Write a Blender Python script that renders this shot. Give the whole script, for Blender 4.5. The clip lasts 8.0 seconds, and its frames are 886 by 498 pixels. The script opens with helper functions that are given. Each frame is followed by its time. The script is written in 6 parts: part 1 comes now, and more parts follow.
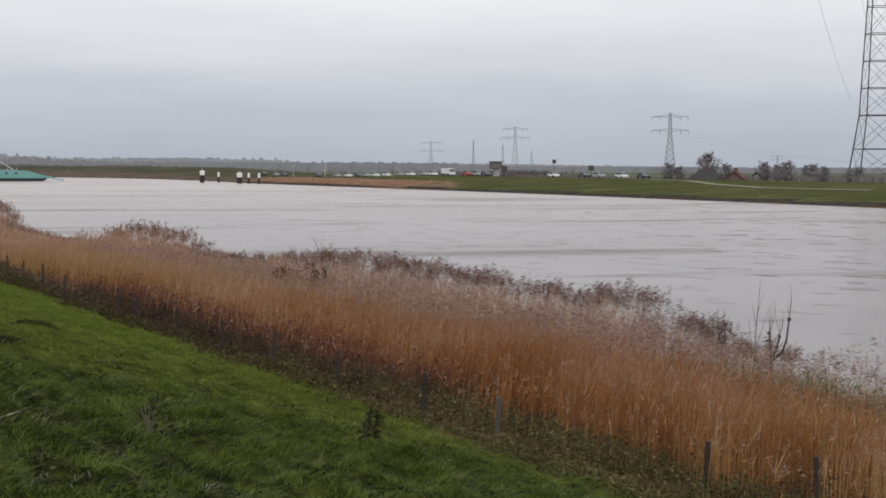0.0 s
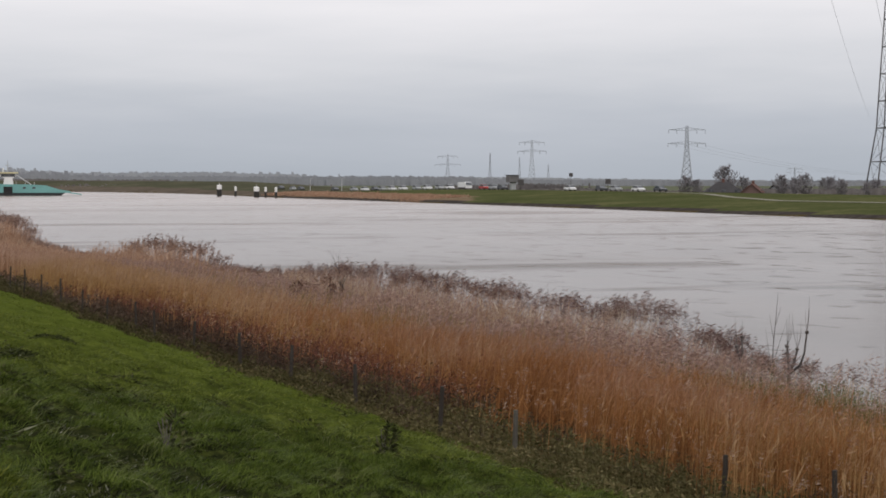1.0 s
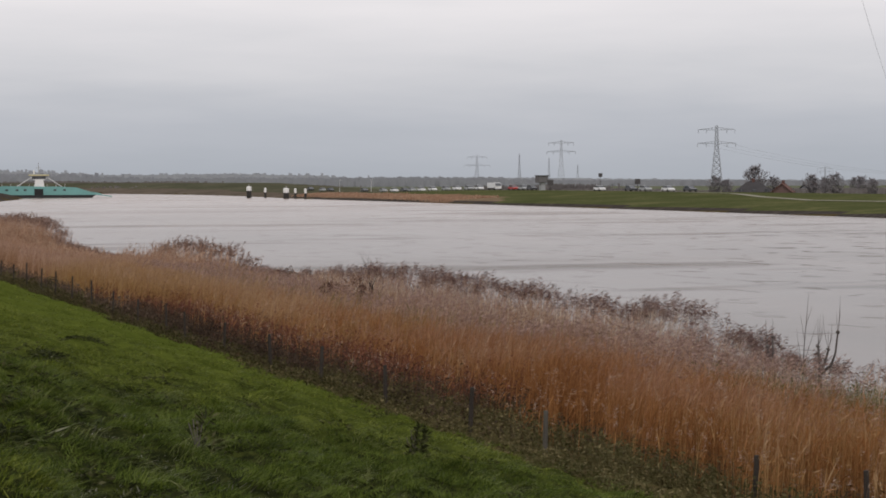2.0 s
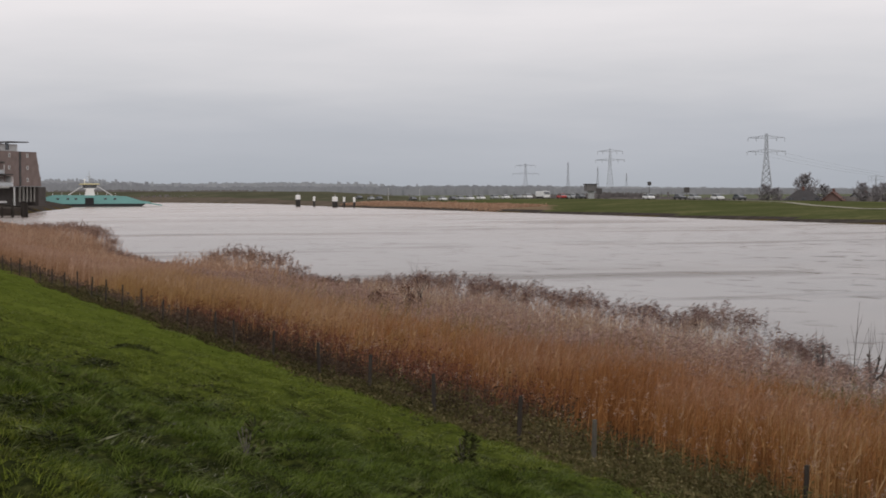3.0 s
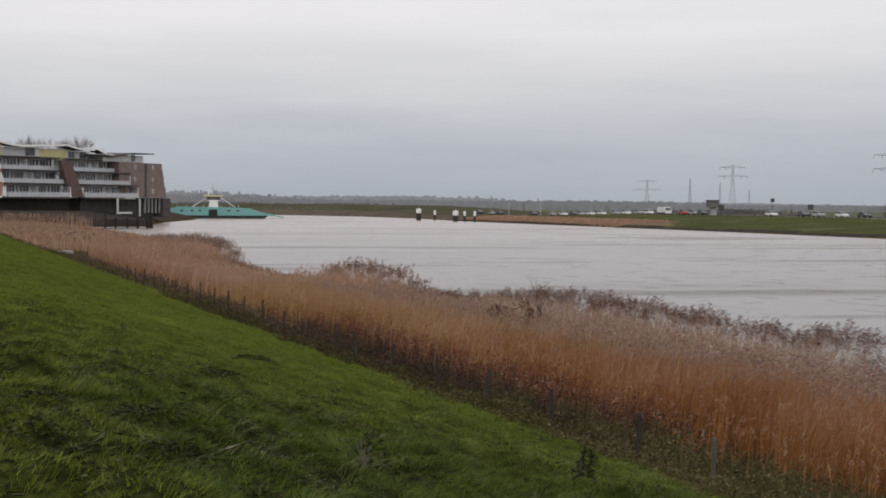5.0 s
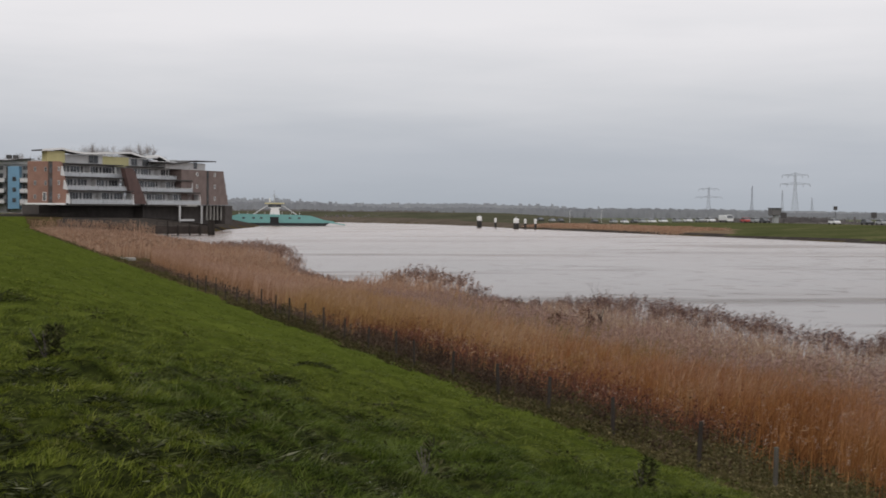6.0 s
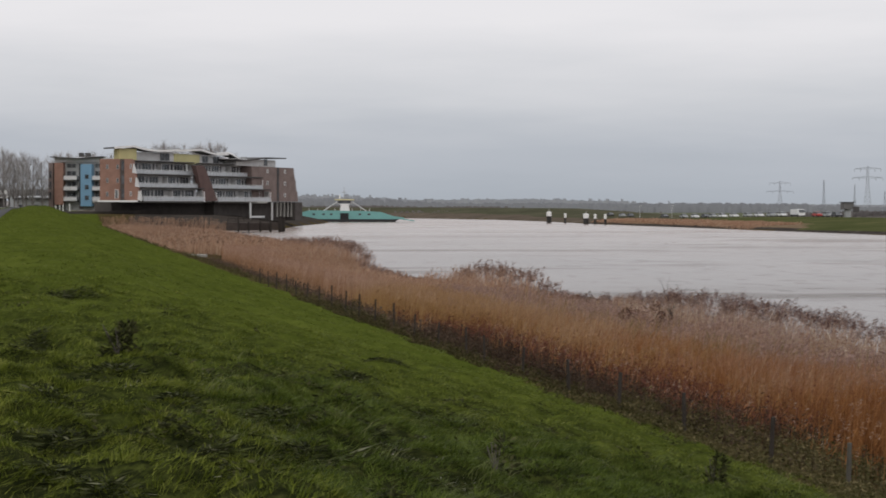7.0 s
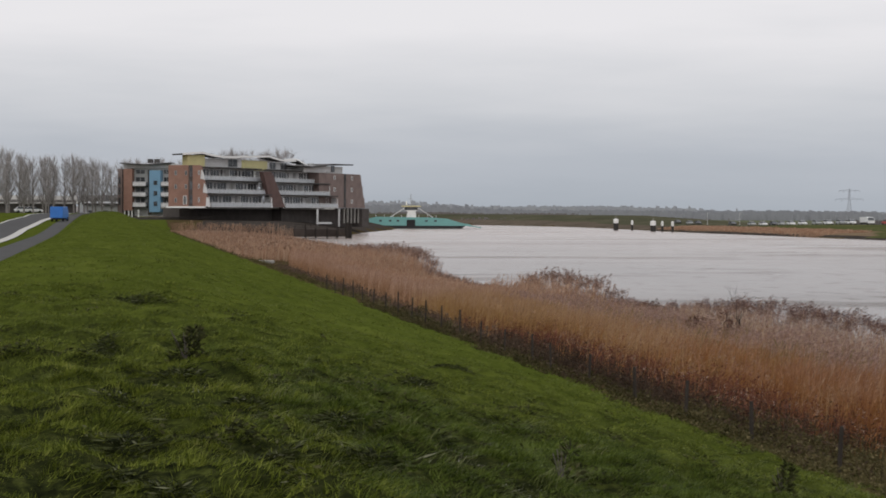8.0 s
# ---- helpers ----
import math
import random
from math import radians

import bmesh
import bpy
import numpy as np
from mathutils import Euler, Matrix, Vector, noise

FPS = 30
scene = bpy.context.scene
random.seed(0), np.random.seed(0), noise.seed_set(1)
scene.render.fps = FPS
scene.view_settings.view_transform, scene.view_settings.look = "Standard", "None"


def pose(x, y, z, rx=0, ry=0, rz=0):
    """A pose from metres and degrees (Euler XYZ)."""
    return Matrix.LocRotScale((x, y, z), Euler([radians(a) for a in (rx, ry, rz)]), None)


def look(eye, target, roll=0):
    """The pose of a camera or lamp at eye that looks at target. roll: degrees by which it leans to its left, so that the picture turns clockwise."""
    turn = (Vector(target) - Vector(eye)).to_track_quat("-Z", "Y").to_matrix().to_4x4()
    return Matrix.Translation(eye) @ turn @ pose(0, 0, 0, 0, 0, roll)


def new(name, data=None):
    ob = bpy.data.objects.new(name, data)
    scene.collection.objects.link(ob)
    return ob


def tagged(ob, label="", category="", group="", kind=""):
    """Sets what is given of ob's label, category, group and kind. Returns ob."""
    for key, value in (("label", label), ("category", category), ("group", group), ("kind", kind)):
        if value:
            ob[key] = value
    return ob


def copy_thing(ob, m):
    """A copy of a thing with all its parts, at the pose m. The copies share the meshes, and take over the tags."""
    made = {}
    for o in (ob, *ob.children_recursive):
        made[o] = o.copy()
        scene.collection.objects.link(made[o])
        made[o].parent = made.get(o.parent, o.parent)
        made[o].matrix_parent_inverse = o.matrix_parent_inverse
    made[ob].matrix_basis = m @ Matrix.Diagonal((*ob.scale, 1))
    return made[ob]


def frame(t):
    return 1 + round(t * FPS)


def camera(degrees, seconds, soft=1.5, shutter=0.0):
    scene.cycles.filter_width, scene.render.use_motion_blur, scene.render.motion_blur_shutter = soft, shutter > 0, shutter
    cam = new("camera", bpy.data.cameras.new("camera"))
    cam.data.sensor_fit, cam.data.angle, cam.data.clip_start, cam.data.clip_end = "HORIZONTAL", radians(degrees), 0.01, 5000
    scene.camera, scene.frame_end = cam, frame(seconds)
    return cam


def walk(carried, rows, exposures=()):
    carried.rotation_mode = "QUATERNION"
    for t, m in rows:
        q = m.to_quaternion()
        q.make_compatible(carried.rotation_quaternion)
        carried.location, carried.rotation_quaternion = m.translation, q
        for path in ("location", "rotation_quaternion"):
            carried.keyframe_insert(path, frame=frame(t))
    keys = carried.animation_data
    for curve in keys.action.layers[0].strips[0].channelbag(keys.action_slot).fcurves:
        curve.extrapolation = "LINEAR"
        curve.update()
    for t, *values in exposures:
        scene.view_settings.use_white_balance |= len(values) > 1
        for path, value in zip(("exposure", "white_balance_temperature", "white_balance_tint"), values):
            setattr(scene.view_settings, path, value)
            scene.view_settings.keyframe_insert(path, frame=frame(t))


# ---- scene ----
# ---------------------------------------------------------------- camera
cam = camera(27.0, 8.0, 1.7, 0.4)
EYE = 5.7
ROWS = [
    (0.0, -22.995, -2.592, 0.225),
    (0.5, -22.821, -2.365, 0.190),
    (1.0, -22.470, -2.171, 0.085),
    (2.5, -20.899, -2.087, -0.185),
    (3.0, -20.046, -1.877, -0.170),
    (3.5, -19.013, -1.621, -0.024),
    (4.0, -17.833, -1.541, 0.115),
    (4.5, -17.062, -1.508, 0.200),
    (6.0, -14.435, -1.212, 0.405),
    (6.5, -13.339, -1.162, 0.142),
    (7.0, -12.272, -1.356, 0.142),
    (7.5, -11.015, -1.137, 0.357),
    (8.0, -10.208, -1.155, 0.298),
]
walk(cam, [(t, Matrix.Translation((0, 0, EYE)) @ Matrix.Rotation(radians(yaw), 4, "Z") @ Matrix.Rotation(radians(90 + pitch), 4, "X") @ Matrix.Rotation(radians(roll), 4, "Z")) for t, yaw, pitch, roll in ROWS], [(0.0, 0.13, 6430, 10), (1.2, 0.06, 6520, 11), (2.5, -0.02, 6640, 12), (4.5, -0.02, 6540, 11), (8.0, -0.02, 6500, 10)])

# ---------------------------------------------------------------- light
world = bpy.data.worlds.new("overcast_sky")
scene.world = world
world.use_nodes = True


class Nodes:
    """Short hand for building a node tree."""

    def __init__(self, tree):
        self.tree = tree
        tree.nodes.clear()

    def add(self, kind, **given):
        n = self.tree.nodes.new(kind)
        for key, value in given.items():
            if isinstance(value, bpy.types.NodeSocket):
                self.tree.links.new(value, n.inputs[key])
            else:
                n.inputs[key].default_value = value
        return n

    def link(self, a, b):
        self.tree.links.new(a, b)

    def math(self, op, a, b=0.0, clamp=False):
        n = self.tree.nodes.new("ShaderNodeMath")
        n.operation, n.use_clamp = op, clamp
        for s, v in zip(n.inputs, (a, b)):
            if isinstance(v, bpy.types.NodeSocket):
                self.tree.links.new(v, s)
            else:
                s.default_value = v
        return n.outputs[0]

    def ramp(self, fac, stops, smooth=False):
        n = self.tree.nodes.new("ShaderNodeValToRGB")
        e = n.color_ramp.elements
        while len(e) < len(stops):
            e.new(0.5)
        for el, (pos, col) in zip(e, stops):
            el.position, el.color = pos, (*col, 1)
        n.color_ramp.interpolation = "EASE" if smooth else "LINEAR"
        self.tree.links.new(fac, n.inputs[0])
        return n.outputs[0]

    def mix(self, fac, a, b, blend="MIX"):
        n = self.tree.nodes.new("ShaderNodeMix")
        n.data_type, n.blend_type = "RGBA", blend
        for s, v in zip((n.inputs[0], n.inputs[6], n.inputs[7]), (fac, a, b)):
            if isinstance(v, bpy.types.NodeSocket):
                self.tree.links.new(v, s)
            else:
                s.default_value = (*v, 1) if isinstance(v, tuple) and len(v) == 3 else v
        return n.outputs[2]

    def noise(self, vec, scale, detail=3.0, rough=0.55, stretch=None):
        if stretch:
            m = self.tree.nodes.new("ShaderNodeMapping")
            m.inputs["Scale"].default_value = stretch
            self.tree.links.new(vec, m.inputs["Vector"])
            vec = m.outputs[0]
        n = self.tree.nodes.new("ShaderNodeTexNoise")
        n.inputs["Scale"].default_value, n.inputs["Detail"].default_value, n.inputs["Roughness"].default_value = scale, detail, rough
        self.tree.links.new(vec, n.inputs["Vector"])
        return n.outputs["Fac"]


w = Nodes(world.node_tree)
sky = w.add("ShaderNodeTexSky")
sky.sky_type, sky.sun_disc, sky.dust_density = "NISHITA", False, 4.0
sky.sun_elevation, sky.sun_rotation = radians(24), radians(200)
gen = w.add("ShaderNodeTexCoord").outputs["Generated"]
up = w.add("ShaderNodeSeparateXYZ")
w.link(gen, up.inputs[0])
veil = w.noise(gen, 5.0, 5.0, 0.55, (1.0, 1.0, 7.0))
high = w.math("ADD", up.outputs["Z"], w.math("MULTIPLY", w.math("SUBTRACT", veil, 0.5), 0.05))
cloud = w.ramp(high, [(0.0, (0.428, 0.466, 0.518)), (0.028, (0.499, 0.531, 0.584)), (0.060, (0.654, 0.668, 0.705)), (0.105, (0.86, 0.845, 0.868)), (0.4, (0.93, 0.92, 0.93)), (1.0, (0.98, 0.98, 1.0))])
dim = w.add("ShaderNodeVectorMath")
dim.operation = "SCALE"
dim.inputs["Scale"].default_value = 0.09
w.link(sky.outputs[0], dim.inputs[0])
cover = w.mix(0.93, dim.outputs[0], cloud)
bg = w.add("ShaderNodeBackground", Color=cover, Strength=1.0)
w.link(bg.outputs[0], w.add("ShaderNodeOutputWorld").inputs[0])

sun = new("sun", bpy.data.lights.new("sun", "SUN"))
sun.data.energy, sun.data.angle, sun.data.color = 0.7, radians(35), (1.0, 0.97, 0.93)
sun.matrix_world = look((0, 0, 60), (20, 40, 0))

# ---------------------------------------------------------------- materials


def material(name, build):
    m = bpy.data.materials.new(name)
    m.use_nodes = True
    n = Nodes(m.node_tree)
    shader = n.add("ShaderNodeBsdfPrincipled")
    out = n.add("ShaderNodeOutputMaterial")
    n.link(shader.outputs[0], out.inputs[0])
    pos = n.add("ShaderNodeNewGeometry")
    build(n, shader, pos)
    return m


def bump(n, shader, height, strength, distance):
    b = n.add("ShaderNodeBump", Height=height, Strength=strength, Distance=distance)
    n.link(b.outputs[0], shader.inputs["Normal"])


def plain(name, colour, rough=0.6, metal=0.0, vary=0.18, scale=1.5, grain=12.0):
    """A painted, cast or sawn surface: two scales of tone, fine relief."""
    def build(n, s, g):
        tone = n.noise(g.outputs["Position"], scale, 4.0)
        fine = n.noise(g.outputs["Position"], grain, 3.0)
        both = n.math("ADD", n.math("MULTIPLY", tone, 0.65), n.math("MULTIPLY", fine, 0.35))
        lo = tuple(max(0.0, c * (1 - vary)) for c in colour)
        hi = tuple(min(1.0, c * (1 + vary)) for c in colour)
        n.link(n.ramp(both, [(0.3, lo), (0.7, hi)]), s.inputs["Base Color"])
        s.inputs["Roughness"].default_value, s.inputs["Metallic"].default_value = rough, metal
        if rough >= 0.8:
            s.inputs["Specular IOR Level"].default_value = 0.12
        bump(n, s, fine, 0.25, 0.01)
    return material(name, build)


def islands(name, stops, rough=0.7, translucent=0.0, spread=0.35, scale=0.5, top=None):
    """Foliage: a tone for each blade, and drifts of tone over the stand."""
    def build(n, s, g):
        drift = n.noise(g.outputs["Position"], scale, 3.0)
        f = n.math("ADD", n.math("MULTIPLY", g.outputs["Random Per Island"], 1 - spread), n.math("MULTIPLY", drift, spread))
        tone = n.ramp(f, stops)
        if top:
            # the upper sheaths and leaves have weathered to another tone
            xyz = n.add("ShaderNodeSeparateXYZ")
            n.link(g.outputs["Position"], xyz.inputs[0])
            z = n.math("ADD", xyz.outputs["Z"], n.math("MULTIPLY", n.math("SUBTRACT", drift, 0.5), 1.2))
            k = n.math("MULTIPLY", n.math("SUBTRACT", z, top[0]), 1.0 / (top[1] - top[0]), True)
            tone = n.mix(k, tone, n.ramp(f, top[2]))
        n.link(tone, s.inputs["Base Color"])
        s.inputs["Roughness"].default_value = rough
        s.inputs["Specular IOR Level"].default_value = 0.04
        if translucent:
            t = n.add("ShaderNodeBsdfTranslucent")
            n.link(tone, t.inputs[0])
            mx = n.add("ShaderNodeMixShader", Fac=translucent)
            n.link(s.outputs[0], mx.inputs[1])
            n.link(t.outputs[0], mx.inputs[2])
            out = [o for o in n.tree.nodes if o.type == "OUTPUT_MATERIAL"][0]
            n.link(mx.outputs[0], out.inputs[0])
    return material(name, build)


def earth(name, stops, scale, fine, relief=0.06):
    def build(n, s, g):
        p = g.outputs["Position"]
        a = n.noise(p, scale, 5.0, 0.6)
        b = n.noise(p, fine, 4.0, 0.65)
        n.link(n.ramp(n.math("ADD", n.math("MULTIPLY", a, 0.55), n.math("MULTIPLY", b, 0.45)), stops), s.inputs["Base Color"])
        s.inputs["Roughness"].default_value = 0.9
        s.inputs["Specular IOR Level"].default_value = 0.0
        bump(n, s, b, 0.7, relief)
    return material(name, build)


turf = earth("turf", [(0.32, (0.038, 0.050, 0.009)), (0.46, (0.058, 0.074, 0.013)), (0.58, (0.076, 0.094, 0.017)), (0.74, (0.098, 0.112, 0.025))], 0.4, 2.0)


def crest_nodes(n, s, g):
    """Crest turf with the shade between tussocks in its colour, blending to green sward farther along."""
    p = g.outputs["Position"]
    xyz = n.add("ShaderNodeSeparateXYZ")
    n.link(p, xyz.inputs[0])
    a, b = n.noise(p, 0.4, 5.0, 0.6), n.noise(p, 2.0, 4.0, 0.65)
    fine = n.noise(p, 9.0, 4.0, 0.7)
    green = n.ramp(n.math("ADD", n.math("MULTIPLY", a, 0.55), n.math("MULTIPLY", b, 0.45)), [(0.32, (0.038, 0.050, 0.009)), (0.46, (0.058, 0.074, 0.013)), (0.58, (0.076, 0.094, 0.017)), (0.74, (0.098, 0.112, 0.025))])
    # dark tone painted in for the shade deep between the tussocks
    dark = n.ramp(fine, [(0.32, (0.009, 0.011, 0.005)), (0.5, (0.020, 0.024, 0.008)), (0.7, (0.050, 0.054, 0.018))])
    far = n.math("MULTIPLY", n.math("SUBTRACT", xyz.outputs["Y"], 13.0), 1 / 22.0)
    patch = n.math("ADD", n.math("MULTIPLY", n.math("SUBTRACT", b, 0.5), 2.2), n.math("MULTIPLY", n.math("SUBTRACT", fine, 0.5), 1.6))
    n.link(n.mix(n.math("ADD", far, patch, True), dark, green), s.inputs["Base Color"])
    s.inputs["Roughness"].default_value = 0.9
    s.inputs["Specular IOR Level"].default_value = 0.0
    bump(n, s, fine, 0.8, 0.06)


shaded_turf = material("shaded_turf", crest_nodes)
mud = earth("mud", [(0.3, (0.035, 0.024, 0.014)), (0.5, (0.07, 0.05, 0.026)), (0.62, (0.06, 0.062, 0.02)), (0.75, (0.11, 0.09, 0.045))], 0.5, 7.0)
bank_grass = earth("bank_grass", [(0.3, (0.045, 0.054, 0.02)), (0.5, (0.066, 0.073, 0.031)), (0.72, (0.135, 0.125, 0.06))], 0.06, 0.7, 0.2)
bank_straw = earth("bank_straw", [(0.3, (0.10, 0.075, 0.045)), (0.5, (0.165, 0.12, 0.08)), (0.72, (0.22, 0.165, 0.115))], 0.08, 0.9, 0.3)
bank_rough = earth("bank_rough", [(0.3, (0.046, 0.046, 0.031)), (0.5, (0.072, 0.072, 0.047)), (0.72, (0.115, 0.102, 0.075))], 0.05, 0.5, 0.3)
bank_brown = earth("bank_brown", [(0.3, (0.06, 0.05, 0.04)), (0.5, (0.10, 0.082, 0.064)), (0.72, (0.15, 0.12, 0.095))], 0.06, 0.6, 0.3)
# far fields greyed: haze of the distance is mixed into the colour
field = earth("field", [(0.3, (0.075, 0.09, 0.05)), (0.5, (0.11, 0.118, 0.08)), (0.72, (0.145, 0.14, 0.105))], 0.01, 0.12, 0.2)
stone = earth("stone", [(0.3, (0.024, 0.021, 0.02)), (0.5, (0.05, 0.043, 0.038)), (0.72, (0.10, 0.086, 0.075))], 0.4, 2.2, 0.25)
asphalt = plain("asphalt", (0.052, 0.051, 0.052), 0.85, 0, 0.2, 0.3, 8)
kerb_paint = plain("kerb_paint", (0.42, 0.41, 0.39), 0.8)


def water_nodes(n, s, g):
    p = g.outputs["Position"]
    swell = n.noise(p, 0.16, 3.0, 0.6, (1.0, 0.6, 1.0))
    chop = n.noise(p, 0.42, 2.0, 0.5, (1.0, 0.55, 1.0))
    lanes = n.noise(p, 0.010, 3.0, 0.5, (0.6, 2.4, 1.0))
    patch = n.noise(p, 0.05, 4.0, 0.65, (1.0, 0.4, 1.0))
    # base colour turns from the darker to the paler tone along y
    xyz = n.add("ShaderNodeSeparateXYZ")
    n.link(p, xyz.inputs[0])
    paler = n.math("MULTIPLY", n.math("SUBTRACT", xyz.outputs["Y"], 60.0), 1 / 400.0, True)
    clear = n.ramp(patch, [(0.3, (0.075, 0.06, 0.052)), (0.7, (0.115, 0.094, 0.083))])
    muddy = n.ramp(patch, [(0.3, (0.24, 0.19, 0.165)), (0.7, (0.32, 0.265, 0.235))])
    n.link(n.mix(paler, clear, muddy), s.inputs["Base Color"])
    n.link(n.math("ADD", 0.16, n.math("MULTIPLY", lanes, 0.14)), s.inputs["Roughness"])
    # specular lowered in the wind lanes to darken their reflection
    gloss = n.ramp(lanes, [(0.38, (0.22, 0.22, 0.22)), (0.43, (0.5, 0.5, 0.5)), (0.60, (0.5, 0.5, 0.5)), (0.64, (0.3, 0.3, 0.3))])
    streak = n.noise(p, 0.034, 3.0, 0.5, (0.55, 1.5, 1.0))
    dull = n.ramp(streak, [(0.55, (1.0, 1.0, 1.0)), (0.60, (0.35, 0.35, 0.35))])
    ruffle = n.math("MULTIPLY", n.math("SUBTRACT", streak, 0.55), 14.0, True)
    n.link(n.mix(1.0, gloss, dull, "MULTIPLY"), s.inputs["Specular IOR Level"])
    crest = n.ramp(chop, [(0.61, (0, 0, 0)), (0.66, (1, 1, 1))])
    h = n.math("ADD", n.math("MULTIPLY", swell, 0.38), n.math("MULTIPLY", crest, 1.6))
    force = n.ramp(lanes, [(0.38, (1.0, 1.0, 1.0)), (0.43, (0.36, 0.36, 0.36)), (0.58, (0.4, 0.4, 0.4)), (0.63, (0.75, 0.75, 0.75))])
    # the reed shore shelters a smooth strip
    open_ = n.math("ADD", 0.25, n.math("MULTIPLY", n.math("MULTIPLY", n.math("SUBTRACT", xyz.outputs["X"], 30.0), 1 / 55.0, True), 0.75))
    b = n.add("ShaderNodeBump", Height=h, Strength=n.math("MULTIPLY", n.add("ShaderNodeRGBToBW", Color=force).outputs[0], open_), Distance=n.math("ADD", 2.3, n.math("MULTIPLY", ruffle, 5.0)))
    n.link(b.outputs[0], s.inputs["Normal"])
    # steep wavelets and ruffled lanes: IOR lowered so that their reflection darkens
    gusts = n.ramp(n.noise(p, 0.02, 2.0, 0.5, (1.0, 1.6, 1.0)), [(0.42, (0.15, 0.15, 0.15)), (0.58, (1.0, 1.0, 1.0))])
    broken = n.math("MULTIPLY", n.math("MULTIPLY", crest, gusts), open_)
    loss = n.math("MAXIMUM", n.math("MULTIPLY", broken, 0.29), n.math("MULTIPLY", ruffle, 0.2))
    n.link(n.math("SUBTRACT", 1.33, loss), s.inputs["IOR"])


river_water = material("river_water", water_nodes)

# ---------------------------------------------------------------- ground
# x runs towards the river, y along the dike's crest, z = 0 is the water
NEAR_BANK = [(27, -400), (27, 60), (27, 150), (30, 230), (36, 310), (42, 375), (50, 410), (66, 488), (84, 560), (92, 600), (80, 650), (20, 690), (-150, 700), (-4000, 720)]
FAR_BANK = [(156, -400), (157, 213), (160, 256), (162, 298), (164, 352), (166, 446), (166, 500), (168, 560), (176, 640), (176, 720), (158, 790), (110, 850), (0, 905), (-200, 950), (-4000, 990)]


def reach(px, py, line):
    """Distance of points from a polyline."""
    best = np.full(px.shape, 1e9)
    for (ax, ay), (bx, by) in zip(line, line[1:]):
        dx, dy = bx - ax, by - ay
        k = np.clip(((px - ax) * dx + (py - ay) * dy) / (dx * dx + dy * dy), 0, 1)
        best = np.minimum(best, np.hypot(px - ax - k * dx, py - ay - k * dy))
    return best


def inside(px, py, poly):
    hit = np.zeros(px.shape, bool)
    for (ax, ay), (bx, by) in zip(poly, poly[1:] + poly[:1]):
        cross = ((ay > py) != (by > py)) & (px < (bx - ax) * (py - ay) / (by - ay + 1e-12) + ax)
        hit ^= cross
    return hit


DIKE_X = [-400, -60, -24, -19, -10.5, -9.2, -6.6, -3.2, -2.2, 0.8, 2.0, 12.0, 13.6, 15.0, 24.0, 27.0, 30.0, 40.0]
DIKE_Z = [0.6, 1.2, 2.3, 2.4, 2.4, 2.45, 2.45, 3.95, 4.1, 4.1, 3.9, 1.22, 0.85, 0.65, 0.35, 0.0, -0.8, -2.5]


def height(px, py):
    """The ground's height."""
    px, py = np.asarray(px, float), np.asarray(py, float)
    river = inside(px, py, NEAR_BANK + FAR_BANK[::-1])
    dn, df = reach(px, py, NEAR_BANK), reach(px, py, FAR_BANK)
    beyond = inside(px, py, FAR_BANK + [(-4000, 6000), (6000, 6000), (6000, -400)])
    near = np.interp(px, DIKE_X, DIKE_Z)
    climb = np.clip((py - 110) / 240, 0, 1)
    near = near + 1.3 * climb * climb * (3 - 2 * climb) * np.interp(px, [-6.6, -3.2, -2.2, 0.8, 12.0], [0, 0.9, 1, 1, 0])
    # past the reeds the shore widens and the quay stands on a raised plot
    plot = np.clip((py - np.where(px > 11, 398, 360)) / 16, 0, 1)
    plot = plot * plot * (3 - 2 * plot)
    shore = np.interp(dn, [0, 4, 14, 40], [0.0, 1.4, 3.2, 3.6])
    near = near * (1 - plot) + np.minimum(shore, 3.6) * plot
    rise = np.clip((py - 215) / 215, 0, 1)
    near = np.where((px < -3.2) & (px > -60), near + (np.maximum(4.9, near) - near) * rise * rise * (3 - 2 * rise), near)
    edge = np.clip((py - 150) / 60, 0, 1)
    near = np.where((px > 12) & (py < 380), np.minimum(near, np.interp(dn, [0, 3, 14], [0.0, 0.45, 1.2])) * edge + near * (1 - edge), near)
    far = np.interp(df, [0, 2, 7, 20, 40, 50, 62, 90, 160], [0.0, 0.6, 1.1, 1.5, 2.5, 2.65, 2.6, 0.9, 0.4])
    sink = np.clip((py - 495) / 120, 0, 1)
    far = far - 1.15 * sink * sink * (3 - 2 * sink) * np.interp(df, [12, 40, 62, 90], [0, 1, 1, 0])
    bend = np.clip((py - 680) / 90, 0, 1)
    far = far + bend * np.interp(df, [0, 8, 40, 62, 90, 160], [0, 0.5, 3.1, 3.1, 1.2, 0.0])
    z = np.where(beyond, far, near)
    return np.where(river, -np.minimum(np.minimum(dn, df) * 0.25, 2.5) - 0.02, z)


def steps(*runs):
    out = []
    for a, b, d in runs:
        out += list(np.arange(a, b, d))
    return np.array(out + [runs[-1][1]])


def sheet(name, xs, ys, z, mats, pick):
    gx, gy = np.meshgrid(xs, ys)
    verts = np.column_stack([gx.ravel(), gy.ravel(), z.ravel()])
    nx, ny = len(xs), len(ys)
    i = (np.arange(ny - 1)[:, None] * nx + np.arange(nx - 1)[None, :]).ravel()
    quads = np.column_stack([i, i + 1, i + nx + 1, i + nx])
    me = bpy.data.meshes.new(name)
    quick(me, verts, quads)
    for m in mats:
        me.materials.append(m)
    me.polygons.foreach_set("material_index", pick.astype(np.int32).ravel())
    me.polygons.foreach_set("use_smooth", np.ones(len(quads), bool))
    me.update()
    return new(name, me)


